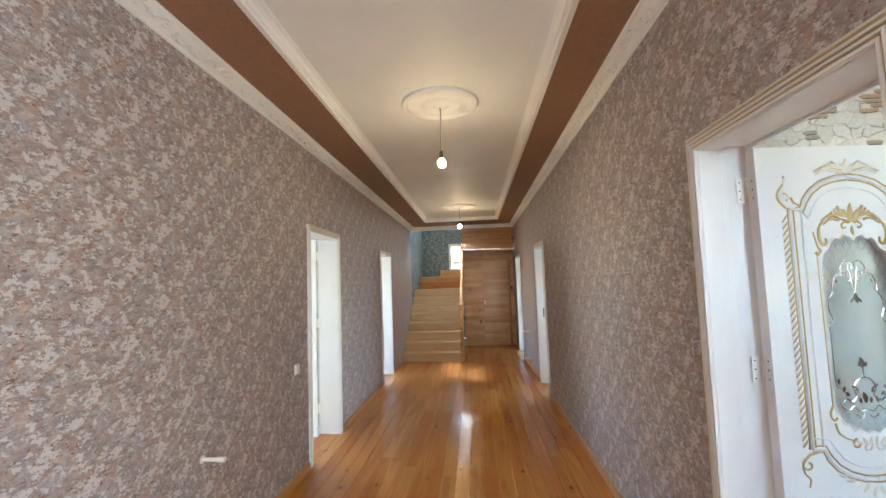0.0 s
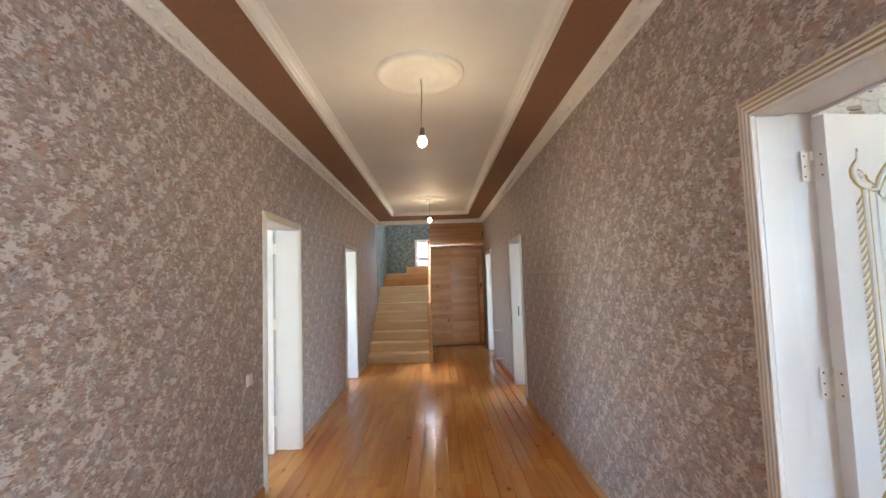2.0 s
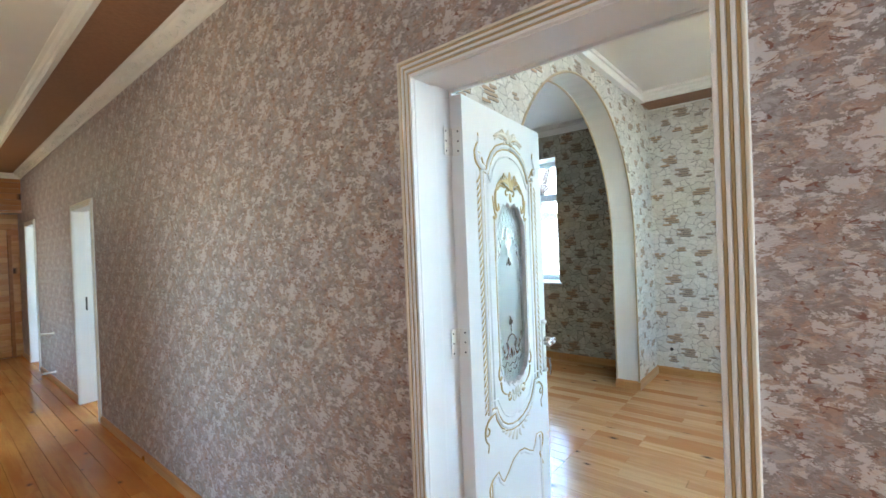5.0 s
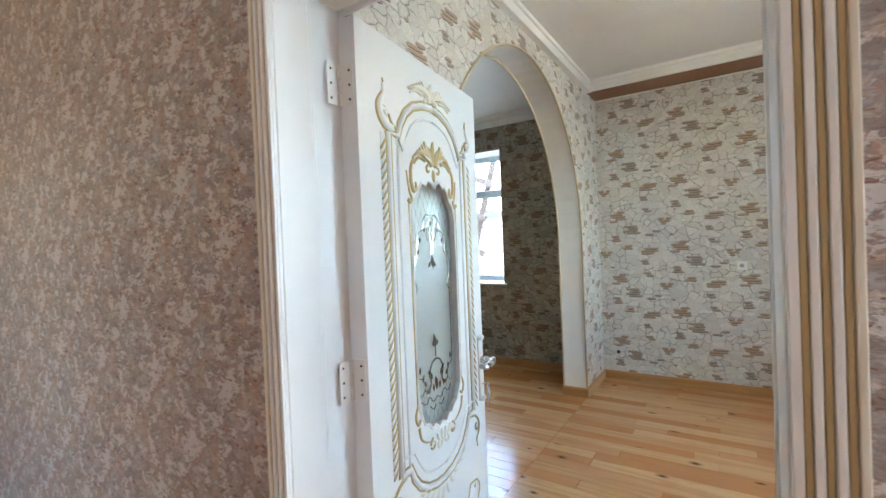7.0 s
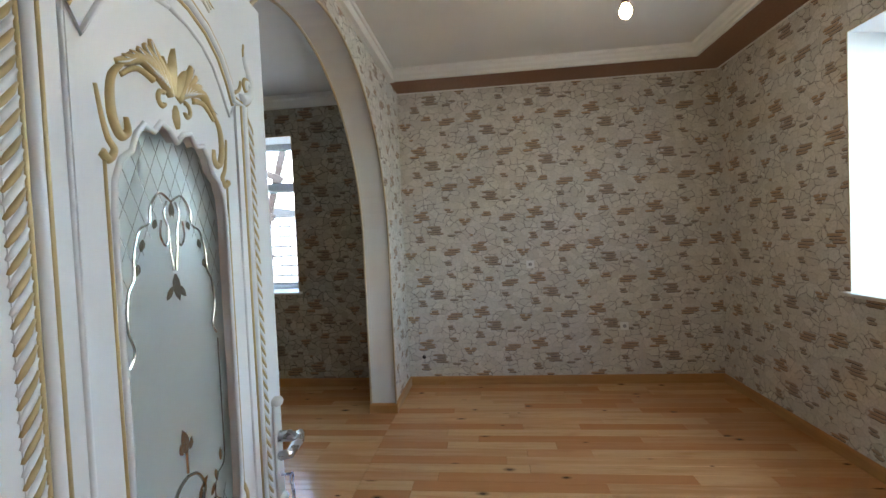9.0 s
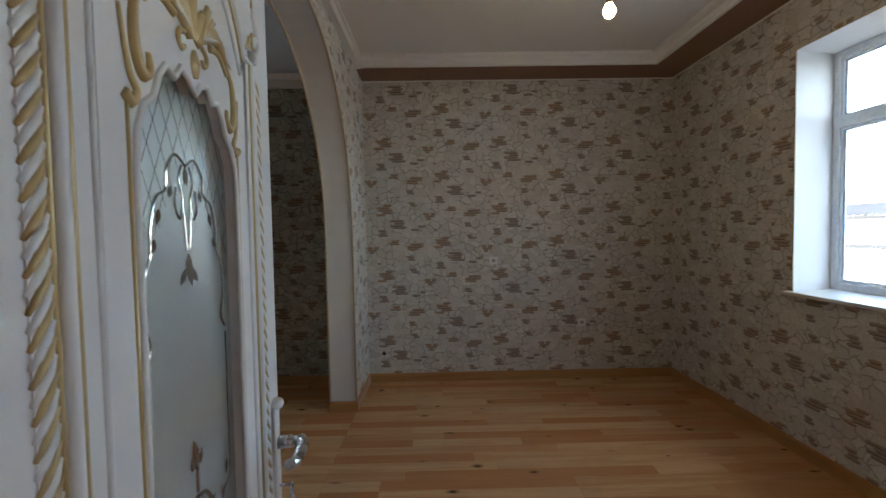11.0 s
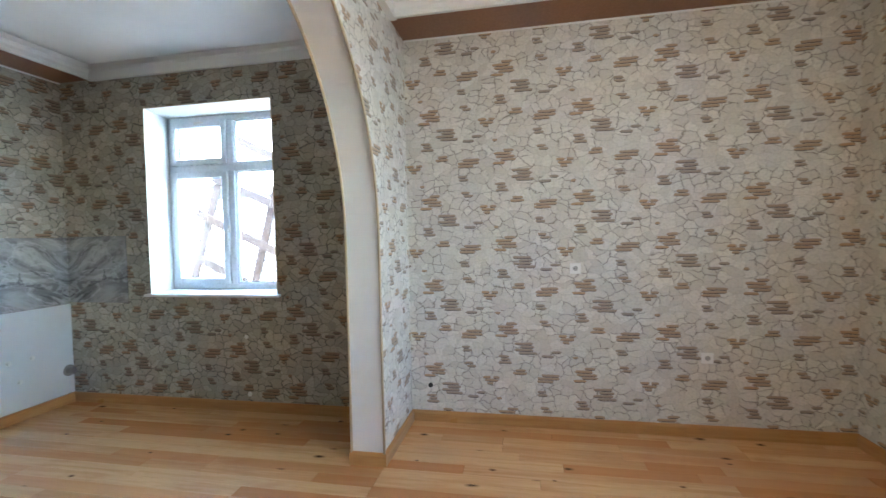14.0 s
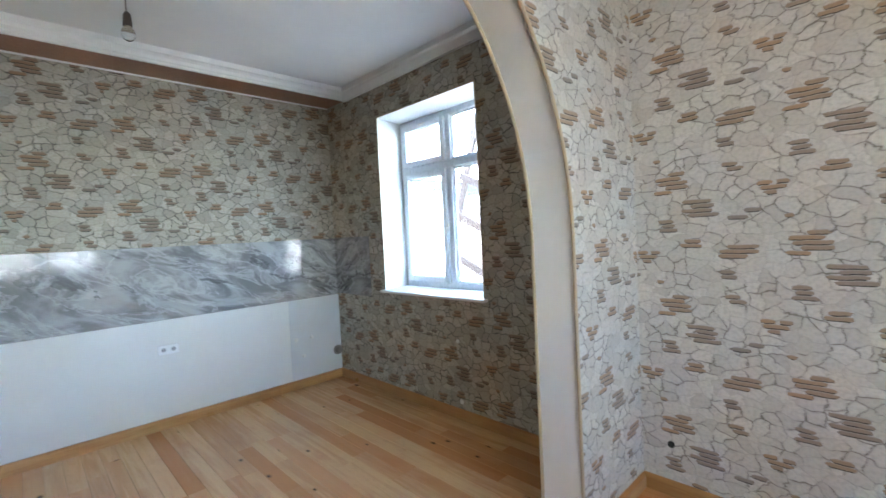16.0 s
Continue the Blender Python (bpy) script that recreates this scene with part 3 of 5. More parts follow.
strip("trim_arch_room", XR2, RX - 0.34, A0 - 0.05, A0, 2.995, 3.105, CORNICE, "white moulding above the arch")
strip("trim_arch_kitchen", XR2 + 0.34, KX - 0.04, A1, A1 + 0.05, 2.94, 3.055, CORNICE, "white moulding above the arch")


# ---- skirtings ----
def skirting(axis, at, sign, lo, hi, holes=(), z=0.0, tall=0.064):
    runs, p = [], lo
    for a, b in sorted(holes):
        runs.append((p, a))
        p = b
    runs.append((p, hi))
    for a, b in runs:
        if b - a < 0.02:
            continue
        prof = ((0, 0.0), (0.018, 0.0), (0.018, tall - 0.019), (0.012, tall - 0.006), (0.006, tall), (0, tall))
        bm = bmesh.new()
        prism(bm, [(sign * q, h) for q, h in prof], "y", 0, b - a)
        ob = solid("baseboard", bm, SKIRT, "varnished orange pine skirting board", "baseboard", "structure")
        ob.matrix_world = pose(at, a, z) if axis == "y" else Matrix(((0, 1, 0, a), (1, 0, 0, at), (0, 0, 1, z), (0, 0, 0, 1)))


M = 0.075
skirting("y", XL, 1, YB, 9.05, [(a - M, b + M) for a, b, t in DOORS_L])
skirting("y", XR, -1, YB, BACK - 0.03, [(-1.95, -1.02)] + [(a - M, b + M) for a, b, t in DOORS_R])
LOW = {"z": FZ, "tall": 0.088}
skirting("y", XR2, 1, RS, A0, [(1.33, 2.29)], **LOW)
skirting("y", RX, -1, RS, A0, **LOW)
skirting("x", RS, 1, XR2 + 0.02, RX - 0.02, **LOW)
skirting("x", A0, -1, 4.872, RX - 0.02, **LOW)
skirting("x", A0, -1, XR2 + 0.02, 2.348, **LOW)
skirting("x", A1, 1, 4.872, KX - 0.02, **LOW)
skirting("y", 4.872, -1, A0 - 0.018, A1 + 0.018, **LOW)
skirting("y", KX, -1, A1, KN, **LOW)
skirting("x", KN - 0.012, -1, XR2 + 0.02, KX - 0.02, **LOW)


# ---- door frames ----
def door_frame(name, x0, x1, y0, y1, top, swing, label, low=0.0):
    """White lining in a wall's opening, rebated on the side to which the door swings, and ribbed casings on both faces."""
    ob = base(name, pose(0, 0, 0), label, "door frame", "structure")
    xs = (x0 - 0.002, x0 + 0.090, x0 + 0.104, x1 + 0.002) if swing > 0 else (x1 + 0.002, x1 - 0.125, x1 - 0.139, x0 - 0.002)
    for side, (xa, xb), d in (("lining", xs[:2], 0.0), ("rebate", xs[2:], 0.013), ("stop_bead", xs[1:3], 0.006)):
        for ya, yb in ((y0 - 0.0245, y0 - d), (y1 + d, y1 + 0.0245)):
            bm = bmesh.new()
            box(bm, xa, xb, ya, yb, 0, top + d, 0.002)
            part(side, bm, PAINT, ob)
        bm = bmesh.new()
        box(bm, xa, xb, y0 - 0.0245, y1 + 0.0245, top + d + 0.0002, top + 0.0245, 0.002)
        part("head_" + side, bm, PAINT, ob)
    for xa, out, foot in ((x0, -1, 0.0), (x1, 1, low)):
        def ring(a, b, lo, hi, m, nm):
            bm = bmesh.new()
            p, q = xa + out * lo, xa + out * hi
            box(bm, p, q, y0 - b, y0 - a, foot, top + b, 0.0015)
            box(bm, p, q, y1 + a, y1 + b, foot, top + b, 0.0015)
            box(bm, p, q, y0 - a, y1 + a, top + a, top + b, 0.0015)
            part(nm, bm, m, ob)
        ring(0.003, 0.064, 0.001, 0.010, PAINT, "casing")
        for k in range(3):
            ring(0.013 + k * 0.017, 0.020 + k * 0.017, 0.0105, 0.0135, TAN, "rib")
            ring(0.0205 + k * 0.017, 0.0285 + k * 0.017, 0.0105, 0.0175, PAINT if k < 2 else CREAM, "reed")
        ring(0.003, 0.0125, 0.0105, 0.0165, PAINT, "bead")
    return ob


for i, (a, b, t) in enumerate(DOORS_R):
    door_frame("door_frame_right_%d" % (i + 1), XR, XR2, a, b, t, 1, "white door lining with gold-ribbed casing", FZ if i == 0 else 0.0)
# lock strike in the far lining of the second right-hand doorway
bm = bmesh.new()
box(bm, XR + 0.070, XR + 0.086, DOORS_R[1][1] - 0.002, DOORS_R[1][1] + 0.004, 0.98, 1.12, 0.0008)
part("lock_strike", bm, DARK, bpy.data.objects["door_frame_right_2"], "dark lock strike")
for i, (a, b, t) in enumerate(DOORS_L):
    door_frame("door_frame_left_%d" % (i + 1), XL - 0.21, XL, a, b, t, -1, "white door lining with gold-ribbed casing")


# ---- windows ----
def bar(bm, p, q, u0, u1, z0, z1, bevel=0.006):
    box(bm, u0, u1, p, q, z0, z1, bevel)


def window(name, m, width, height, mullion, transom, vent, label):
    """A plastic window in local coordinates: u along x from 0, z up from 0, the room on the side of -y."""
    ob = base(name, m, label, "window", "structure")
    f, d = 0.052, 0.065
    bm = bmesh.new()
    bar(bm, 0, d, 0, f, 0, height)
    bar(bm, 0, d, width - f, width, 0, height)
    bar(bm, 0, d, f, width - f, 0, f)
    bar(bm, 0, d, f, width - f, height - f, height)
    part("window_frame", bm, PVC, ob)
    bm = bmesh.new()
    bar(bm, -0.004, d, f, width - f, transom - 0.035, transom + 0.035)
    part("transom", bm, PVC, ob)
    bm = bmesh.new()
    bar(bm, -0.002, d, mullion - 0.033, mullion + 0.033, f, transom - 0.035)
    bar(bm, -0.002, d, mullion - 0.030, mullion + 0.030, transom + 0.035, height - f)
    part("mullion", bm, PVC, ob)
    lights = ((f, mullion - 0.033, f, transom - 0.035, 0.0), (mullion + 0.033, width - f, f, transom - 0.035, 0.0),
              (f, mullion - 0.03, transom + 0.035, height - f, 0.0), (mullion + 0.03, width - f, transom + 0.035, height - f, 0.0))
    for i, (u0, u1, z0, z1, _) in enumerate(lights):
        opening = i in vent
        s = 0.058 if opening else 0.016
        y0 = -0.022 if opening else 0.012
        bm = bmesh.new()
        bar(bm, y0, 0.05, u0, u0 + s, z0, z1)
        bar(bm, y0, 0.05, u1 - s, u1, z0, z1)
        bar(bm, y0, 0.05, u0 + s, u1 - s, z0, z0 + s)
        bar(bm, y0, 0.05, u0 + s, u1 - s, z1 - s, z1)
        sash = part("sash" if opening else "glazing_bead", bm, PVC, ob)
        bm = bmesh.new()
        for q0, q1, r0, r1 in ((u0 + s, u0 + s + 0.006, z0 + s, z1 - s), (u1 - s - 0.006, u1 - s, z0 + s, z1 - s),
                               (u0 + s + 0.006, u1 - s - 0.006, z0 + s, z0 + s + 0.006), (u0 + s + 0.006, u1 - s - 0.006, z1 - s - 0.006, z1 - s)):
            box(bm, q0, q1, 0.022, 0.030, r0, r1)
        part("seal", bm, RUBBER, ob)
        bm = bmesh.new()
        box(bm, u0 + s - 0.004, u1 - s + 0.004, 0.031, 0.037, z0 + s - 0.004, z1 - s + 0.004)
        pane = part("pane", bm, GLASS, ob, "clear window pane")
        pane.visible_shadow = False
    return ob


def window_handle(parent, u, z, flat=False):
    bm = bmesh.new()
    if flat:
        box(bm, u - 0.035, u + 0.035, -0.034, -0.022, z - 0.012, z + 0.012, 0.004)
        box(bm, u - 0.015, u + 0.075, -0.052, -0.036, z - 0.008, z + 0.008, 0.005)
    else:
        box(bm, u - 0.013, u + 0.013, -0.034, -0.022, z - 0.035, z + 0.035, 0.004)
        tube(bm, [(u, -0.03, z), (u, -0.058, z), (u + 0.004, -0.062, z - 0.03), (u + 0.008, -0.060, z - 0.115)], 0.008, 8)
    part("window_handle", bm, PLASTIC, parent, "white plastic window handle", True)


def sill(name, x0, x1, y0, y1, z, label):
    bm = bmesh.new()
    box(bm, x0, x1, y0, y1, z - 0.022, z + 0.002, 0.005)
    return solid(name, bm, PLASTIC, label, "window sill", "structure")


# kitchen window: the room is towards -x, so local -y turns to -x and local x to -y
FK = 5.93
wk = window("window_kitchen", pose(FK, WIN_K[1] + 0.084, WIN_K[2], 0, 0, -90), WIN_K[1] + 0.084 - WIN_K[0], WIN_K[3] - WIN_K[2], 0.69, 1.175, (0, 2),
            "white plastic four-light window with a small open vent")
window_handle(wk, 0.668, 0.58)
window_handle(wk, 0.36, WIN_K[3] - WIN_K[2] - 0.075, True)
sill("window_sill_kitchen", KX - 0.05, FK, WIN_K[0] - 0.035, WIN_K[1] + 0.035, WIN_K[2], "white plastic sill under the kitchen window")
# room window: the room is towards +y
FR = RS - 0.33
wr = window("window_room", pose(WIN_R[1] + 0.085, FR, WIN_R[2], 0, 0, 180), WIN_R[1] + 0.085 - WIN_R[0], WIN_R[3] - WIN_R[2], 0.87, 1.14, (1,), "white plastic four-light window beside the stone wallpaper")
window_handle(wr, 0.90, 0.58)
sill("window_sill_room", WIN_R[0] - 0.035, WIN_R[1] + 0.035, FR, RS + 0.05, WIN_R[2], "white plastic sill under the room window")
ws = window("window_landing", pose(-0.50, 12.92, 1.88), 0.75, 0.76, 0.38, 0.24, (), "small white plastic window on the stair landing")


def corner_bead(name, pts):
    bm = bmesh.new()
    for a, b in zip(pts, pts[1:]):
        tube(bm, [a, b], 0.0045, 6)
    return solid(name, bm, BEAD, "tan corner bead round a window reveal", "trim", "structure")


y0, y1, z0, z1 = WIN_K
corner_bead("trim_window_kitchen", [(KX - 0.002, y0, z0), (KX - 0.002, y0, z1), (KX - 0.002, y1, z1), (KX - 0.002, y1, z0)])
x0, x1, z0, z1 = WIN_R
corner_bead("trim_window_room", [(x0, RS + 0.002, z0), (x0, RS + 0.002, z1), (x1, RS + 0.002, z1), (x1, RS + 0.002, z0)])


# ---- carved door ----
def spiral(cu, cz, r0, r1, a0, turn, n=18):
    """Points of a scroll about (cu, cz) from radius r0 to r1, starting at angle a0 and turning through turn radians."""
    return [(cu + (r0 + (r1 - r0) * k / n) * math.cos(a0 + turn * k / n), cz + (r0 + (r1 - r0) * k / n) * math.sin(a0 + turn * k / n)) for k in range(n + 1)]


def curve(points, n=8):
    """A smooth line through points (Catmull-Rom)."""
    p = [points[0], *points, points[-1]]
    out = []
    for i in range(1, len(p) - 2):
        for k in range(n):
            t = k / n
            out.append(tuple(0.5 * (2 * b + (c - a) * t + (2 * a - 5 * b + 4 * c - d) * t * t + (3 * b - a - 3 * c + d) * t ** 3)
                             for a, b, c, d in zip(p[i - 1], p[i], p[i + 1], p[i + 2])))
    return out + [points[-1]]


def lifted(points, c, side, y=0.0):
    return [(c + side * u, y, z) for u, z in points]


def petal(bm, c, side, u, z, angle, length, width, y=0.0, lift=0.007, droop=0.18):
    """A raised teardrop leaf from its root at (u, z) along angle (degrees)."""
    a = radians(angle)
    du, dz = math.cos(a), math.sin(a)
    shape = ((0.0, 0.10), (0.25, 0.42), (0.55, 0.5), (0.8, 0.30), (1.0, 0.0))
    spine, left, right = [], [], []
    for t, w in shape:
        bend = droop * t * t
        pu, pz = u + length * (t * du - bend * dz), z + length * (t * dz + bend * du)
        spine.append(bm.verts.new((c + side * pu, y - lift * (0.4 + 1.2 * t * (1.2 - t)), pz)))
        left.append(bm.verts.new((c + side * (pu - dz * w * width), y, pz + du * w * width)))
        right.append(bm.verts.new((c + side * (pu + dz * w * width), y, pz - du * w * width)))
    for k in range(len(shape) - 1):
        bm.faces.new((spine[k], left[k], left[k + 1], spine[k + 1]))
        bm.faces.new((right[k], spine[k], spine[k + 1], right[k + 1]))


GLASS_HALF = [(0.0, 1.668), (0.018, 1.684), (0.040, 1.690), (0.058, 1.672), (0.080, 1.678), (0.098, 1.660), (0.110, 1.634), (0.132, 1.620), (0.146, 1.590), (0.150, 1.550),
              (0.150, 1.300), (0.150, 1.060), (0.146, 1.015), (0.130, 0.990), (0.118, 0.962), (0.092, 0.955), (0.074, 0.934), (0.048, 0.940), (0.026, 0.920), (0.0, 0.932)]
GLASS_HALF = [(u * 0.95, z) for u, z in GLASS_HALF]
FRAME_HALF = [(0.245, 0.872), (0.245, 1.30), (0.245, 1.795), (0.198, 1.795), (0.184, 1.828), (0.155, 1.866), (0.110, 1.898), (0.056, 1.916), (0.0, 1.922)]
FOOT_HALF = [(0.245, 0.872), (0.198, 0.872), (0.182, 0.838), (0.150, 0.800), (0.104, 0.772), (0.054, 0.757), (0.0, 0.752)]


def offset(points, d):
    out = []
    for i, (u, z) in enumerate(points):
        a, b = points[max(i - 1, 0)], points[min(i + 1, len(points) - 1)]
        du, dz = b[0] - a[0], b[1] - a[1]
        n = math.hypot(du, dz) or 1
        out.append((u + d * dz / n, z - d * du / n))
    return out


def carved_door(m, label):
    door = base("door_carved", m, label, "door", "")
    u0, u1, c, zb, zt, thick = -0.004, 0.724, 0.368, -0.050, 2.050, 0.042
    # leaf with a scalloped light cut through it
    loop = [(c + u, z) for u, z in GLASS_HALF] + [(c - u, z) for u, z in GLASS_HALF[-2:0:-1]]
    bm = bmesh.new()
    rim = [(u0, zb), (u1, zb), (u1, zt), (u0, zt)]
    for y in (0.0, thick):
        edges = []
        for ring in (rim, loop):
            vs = [bm.verts.new((u, y, z)) for u, z in ring]
            edges += [bm.edges.new((vs[k], vs[(k + 1) % len(vs)])) for k in range(len(vs))]
        bmesh.ops.triangle_fill(bm, use_beauty=True, use_dissolve=False, edges=edges)
    for ring in (rim, loop):
        for k in range(len(ring)):
            (a, p), (b, q) = ring[k], ring[(k + 1) % len(ring)]
            bm.faces.new([bm.verts.new(v) for v in ((a, 0, p), (b, 0, q), (b, thick, q), (a, thick, p))])
    bmesh.ops.remove_doubles(bm, verts=bm.verts, dist=1e-5)
    part("leaf", bm, PAINT, door, "white satin painted door leaf")
    for y in (0.0, thick):
        bm = bmesh.new()
        tube(bm, [(u, y, z) for u, z in loop + loop[:2]], 0.0048, 8)
        part("light_rim", bm, PAINT, door, "", True)
    for y, s in ((0.0, -1), (thick, 1)):
        # mouldings of the raised panel: gold, white, gold
        for d, r, mat, nm in ((0.012, 0.0035, GOLD, "gold_line"), (0.0, 0.0075, PAINT, "panel_moulding"), (-0.012, 0.0035, GOLD, "gold_line"), (-0.042, 0.0042, PAINT, "inner_moulding")):
            for half in (FRAME_HALF, FOOT_HALF):
                sgn = 1 if half is FRAME_HALF else -1
                for side in (-1, 1):
                    bm = bmesh.new()
                    tube(bm, lifted(offset(half, sgn * d), c, side, y), r, 6)
                    part(nm, bm, mat, door, "", True)
        # twisted rope beside the panel
        for side in (-1, 1):
            bm = bmesh.new()
            box(bm, c + side * 0.260, c + side * 0.282, min(y, y + s * 0.0015), max(y, y + s * 0.0015), 0.885, 1.79)
            part("rope_ground", bm, PAINT, door)
            bm = bmesh.new()
            for k in range(34):
                z = 0.896 + k * 0.0262
                tube(bm, lifted([(0.283, z - 0.016), (0.277, z - 0.008), (0.268, z + 0.003), (0.260, z + 0.016)], c, side, y + s * 0.001), 0.0036, 6, lambda f: 0.30 + 0.9 * math.sin(math.pi * (0.08 + 0.84 * f)))
            part("rope_twist", bm, GOLD, door, "", True)
            bm = bmesh.new()
            for k in range(33):
                z = 0.9091 + k * 0.0262
                tube(bm, lifted([(0.283, z - 0.016), (0.277, z - 0.008), (0.268, z + 0.003), (0.260, z + 0.016)], c, side, y + s * 0.0005), 0.0042, 6, lambda f: 0.35 + 0.8 * math.sin(math.pi * (0.08 + 0.84 * f)))
            part("rope_strand", bm, PAINT, door, "", True)
        for side in (-1, 1):
            # corner scrolls over the shoulders, and their white cores
            bm = bmesh.new()
            tail = curve([(0.230, 1.800), (0.262, 1.806), (0.288, 1.832), (0.292, 1.862), (0.276, 1.886), (0.258, 1.908), (0.262, 1.934)])
            tube(bm, lifted(tail, c, side, y), 0.0045, 6, lambda f: 1.25 - 0.6 * f)
            tube(bm, lifted(spiral(0.264, 1.842, 0.028, 0.006, -1.2, 6.4), c, side, y), 0.0045, 6)
            tube(bm, lifted(curve([(0.205, 1.812), (0.228, 1.826), (0.238, 1.846)]), c, side, y), 0.004, 6)
            part("corner_scroll", bm, GOLD, door, "", True)
            bm = bmesh.new()
            tube(bm, lifted(curve([(0.232, 1.806), (0.262, 1.818), (0.280, 1.844), (0.276, 1.872), (0.262, 1.896), (0.262, 1.922)]), c, side, y), 0.0125, 8, lambda f: 1.1 - 0.75 * f)
            tube(bm, lifted(spiral(0.264, 1.842, 0.018, 0.004, -1.2, 5.0), c, side, y), 0.0075, 8)
            part("scroll_core", bm, PAINT, door, "", True)
            bm = bmesh.new()
            low = curve([(0.225, 0.862), (0.262, 0.850), (0.288, 0.818), (0.282, 0.784), (0.264, 0.764), (0.270, 0.734)])
            tube(bm, lifted(low, c, side, y), 0.0045, 6, lambda f: 1.2 - 0.6 * f)
            tube(bm, lifted(spiral(0.266, 0.816, 0.026, 0.006, 1.2, -6.0), c, side, y), 0.004, 6)
            part("lower_scroll", bm, GOLD, door, "", True)
            bm = bmesh.new()
            tube(bm, lifted(curve([(0.225, 0.53), (0.262, 0.56), (0.268, 0.60), (0.240, 0.62), (0.228, 0.60)]), c, side, y), 0.004, 6)
            tube(bm, lifted(curve([(0.262, 0.47), (0.240, 0.50), (0.225, 0.53)]), c, side, y), 0.005, 6)
            part("low_panel_scroll", bm, GOLD, door, "", True)
            # tendrils down both sides of the light
            bm = bmesh.new()
            tube(bm, lifted(curve([(0.112, 1.748), (0.134, 1.722), (0.138, 1.680), (0.126, 1.652), (0.110, 1.658), (0.111, 1.678)]), c, side, y), 0.0055, 6, lambda f: 0.7 + 0.6 * math.sin(math.pi * f))
            tube(bm, lifted(curve([(0.160, 1.706), (0.154, 1.672), (0.146, 1.644), (0.136, 1.630), (0.146, 1.616), (0.158, 1.624)]), c, side, y), 0.0055, 6, lambda f: 0.5 + 0.7 * f)
            tube(bm, lifted([(0.153, 1.614), (0.152, 1.30), (0.150, 1.03)], c, side, y), 0.0025, 6)
            part("tendril", bm, GOLD, door, "", True)
            bm = bmesh.new()
            tube(bm, lifted(curve([(0.150, 1.03), (0.162, 1.000), (0.150, 0.975), (0.136, 0.985)]), c, side, y), 0.0045, 6)
            tube(bm, lifted(curve([(0.146, 0.965), (0.136, 0.93), (0.108, 0.908), (0.078, 0.898)]), c, side, y), 0.0045, 6, lambda f: 1.2 - 0.7 * f)
            tube(bm, lifted(spiral(0.066, 0.884, 0.020, 0.005, 1.6, -5.5), c, side, y), 0.004, 6)
            part("lower_tendril", bm, GOLD, door, "", True)
        if s > 0:
            continue
        # crest over the arch, crown over the light, sprays below it
        def acanthus(nm, z0, wide, tall, fill, lines, label):
            """Flame-shaped leaves sweeping out from a lily: raised fills with fine ridges between them."""
            whole = part(nm, bmesh.new(), fill, door, label)
            bm = bmesh.new()
            for u, z, a, n, w in ((0.0, 0.010, 90, 0.072, 0.026), (0.006, 0.008, 66, 0.056, 0.020), (-0.006, 0.008, 114, 0.056, 0.020), (0.0, -0.004, -90, 0.036, 0.016)):
                petal(bm, c, 1, u * wide, z0 + z * tall, a, n * tall, w, y, 0.010, 0.0)
            lily = part("lily", bm, fill, whole, "", True)
            for side in (-1, 1):
                for k in range(6):
                    f = k / 5
                    root = ((0.010 + 0.016 * f) * wide, z0 + (0.006 + 0.016 * f) * tall)
                    belly = ((0.030 + 0.046 * f) * wide, z0 + (0.040 - 0.002 * f) * tall)
                    bend = ((0.046 + 0.058 * f) * wide, z0 + (0.060 - 0.036 * f) * tall)
                    tip = ((0.052 + 0.072 * f) * wide, z0 + (0.074 - 0.058 * f) * tall)
                    line = curve([root, belly, bend, tip], 5)
                    bm = bmesh.new()
                    tube(bm, lifted(line, c, side, y), 0.0068, 6, lambda q: 0.55 + 0.75 * math.sin(math.pi * min(1.0, 0.25 + 0.75 * q)))
                    leaf = part("leaf", bm, fill, whole, "", True)
                    bm = bmesh.new()
                    tube(bm, lifted([(p + 0.003, q - 0.002) for p, q in line[2:-1]], c, side, y + s * 0.0056), 0.0023, 5, lambda q: 1.1 - 0.7 * q)
                    part("leaf_ridge", bm, lines, leaf, "", True)
                bm = bmesh.new()
                tube(bm, lifted(spiral(0.030 * wide, z0 - 0.006 * tall, 0.015 * tall, 0.004, 1.9, -4.6), c, side, y), 0.0042, 6)
                part("curl", bm, fill, whole, "", True)
                bm = bmesh.new()
                tube(bm, lifted(curve([(0.050 * wide, z0 + 0.018 * tall), (0.084 * wide, z0 + 0.022 * tall), (0.116 * wide, z0 + 0.002 * tall)]), c, side, y), 0.0048, 6, lambda q: 1.2 - 0.5 * q)
                part("stem", bm, fill, whole, "", True)
            return whole

        acanthus("crest", 1.934, 1.08, 0.74, CREAM, GOLD, "white leaf carving with gold lines")
        acanthus("crown", 1.730, 1.0, 1.04, GOLD, PAINT, "gold leaf carving with white ridges")
        for side in (-1, 1):
            bm = bmesh.new()
            for k in range(4):
                petal(bm, c, side, 0.008 + 0.016 * k, 0.876 + 0.004 * k, 75 - 30 * k, 0.034, 0.016, y)
            tube(bm, lifted(spiral(0.028, 0.872, 0.018, 0.004, 3.0, 5.0), c, side, y), 0.004, 6)
            part("lower_spray", bm, CREAM, door)
            bm = bmesh.new()
            for k in range(5):
                petal(bm, c, side, 0.010 + 0.026 * k, 0.728 + 0.010 * k, -80 + 20 * k, 0.040, 0.020, y)
            part("foot_spray", bm, CREAM, door)
        # lower panel with its arched head
        for d, r, mat, nm in ((0.0, 0.0065, PAINT, "low_panel_moulding"), (0.012, 0.003, GOLD, "gold_line")):
            for side in (-1, 1):
                bm = bmesh.new()
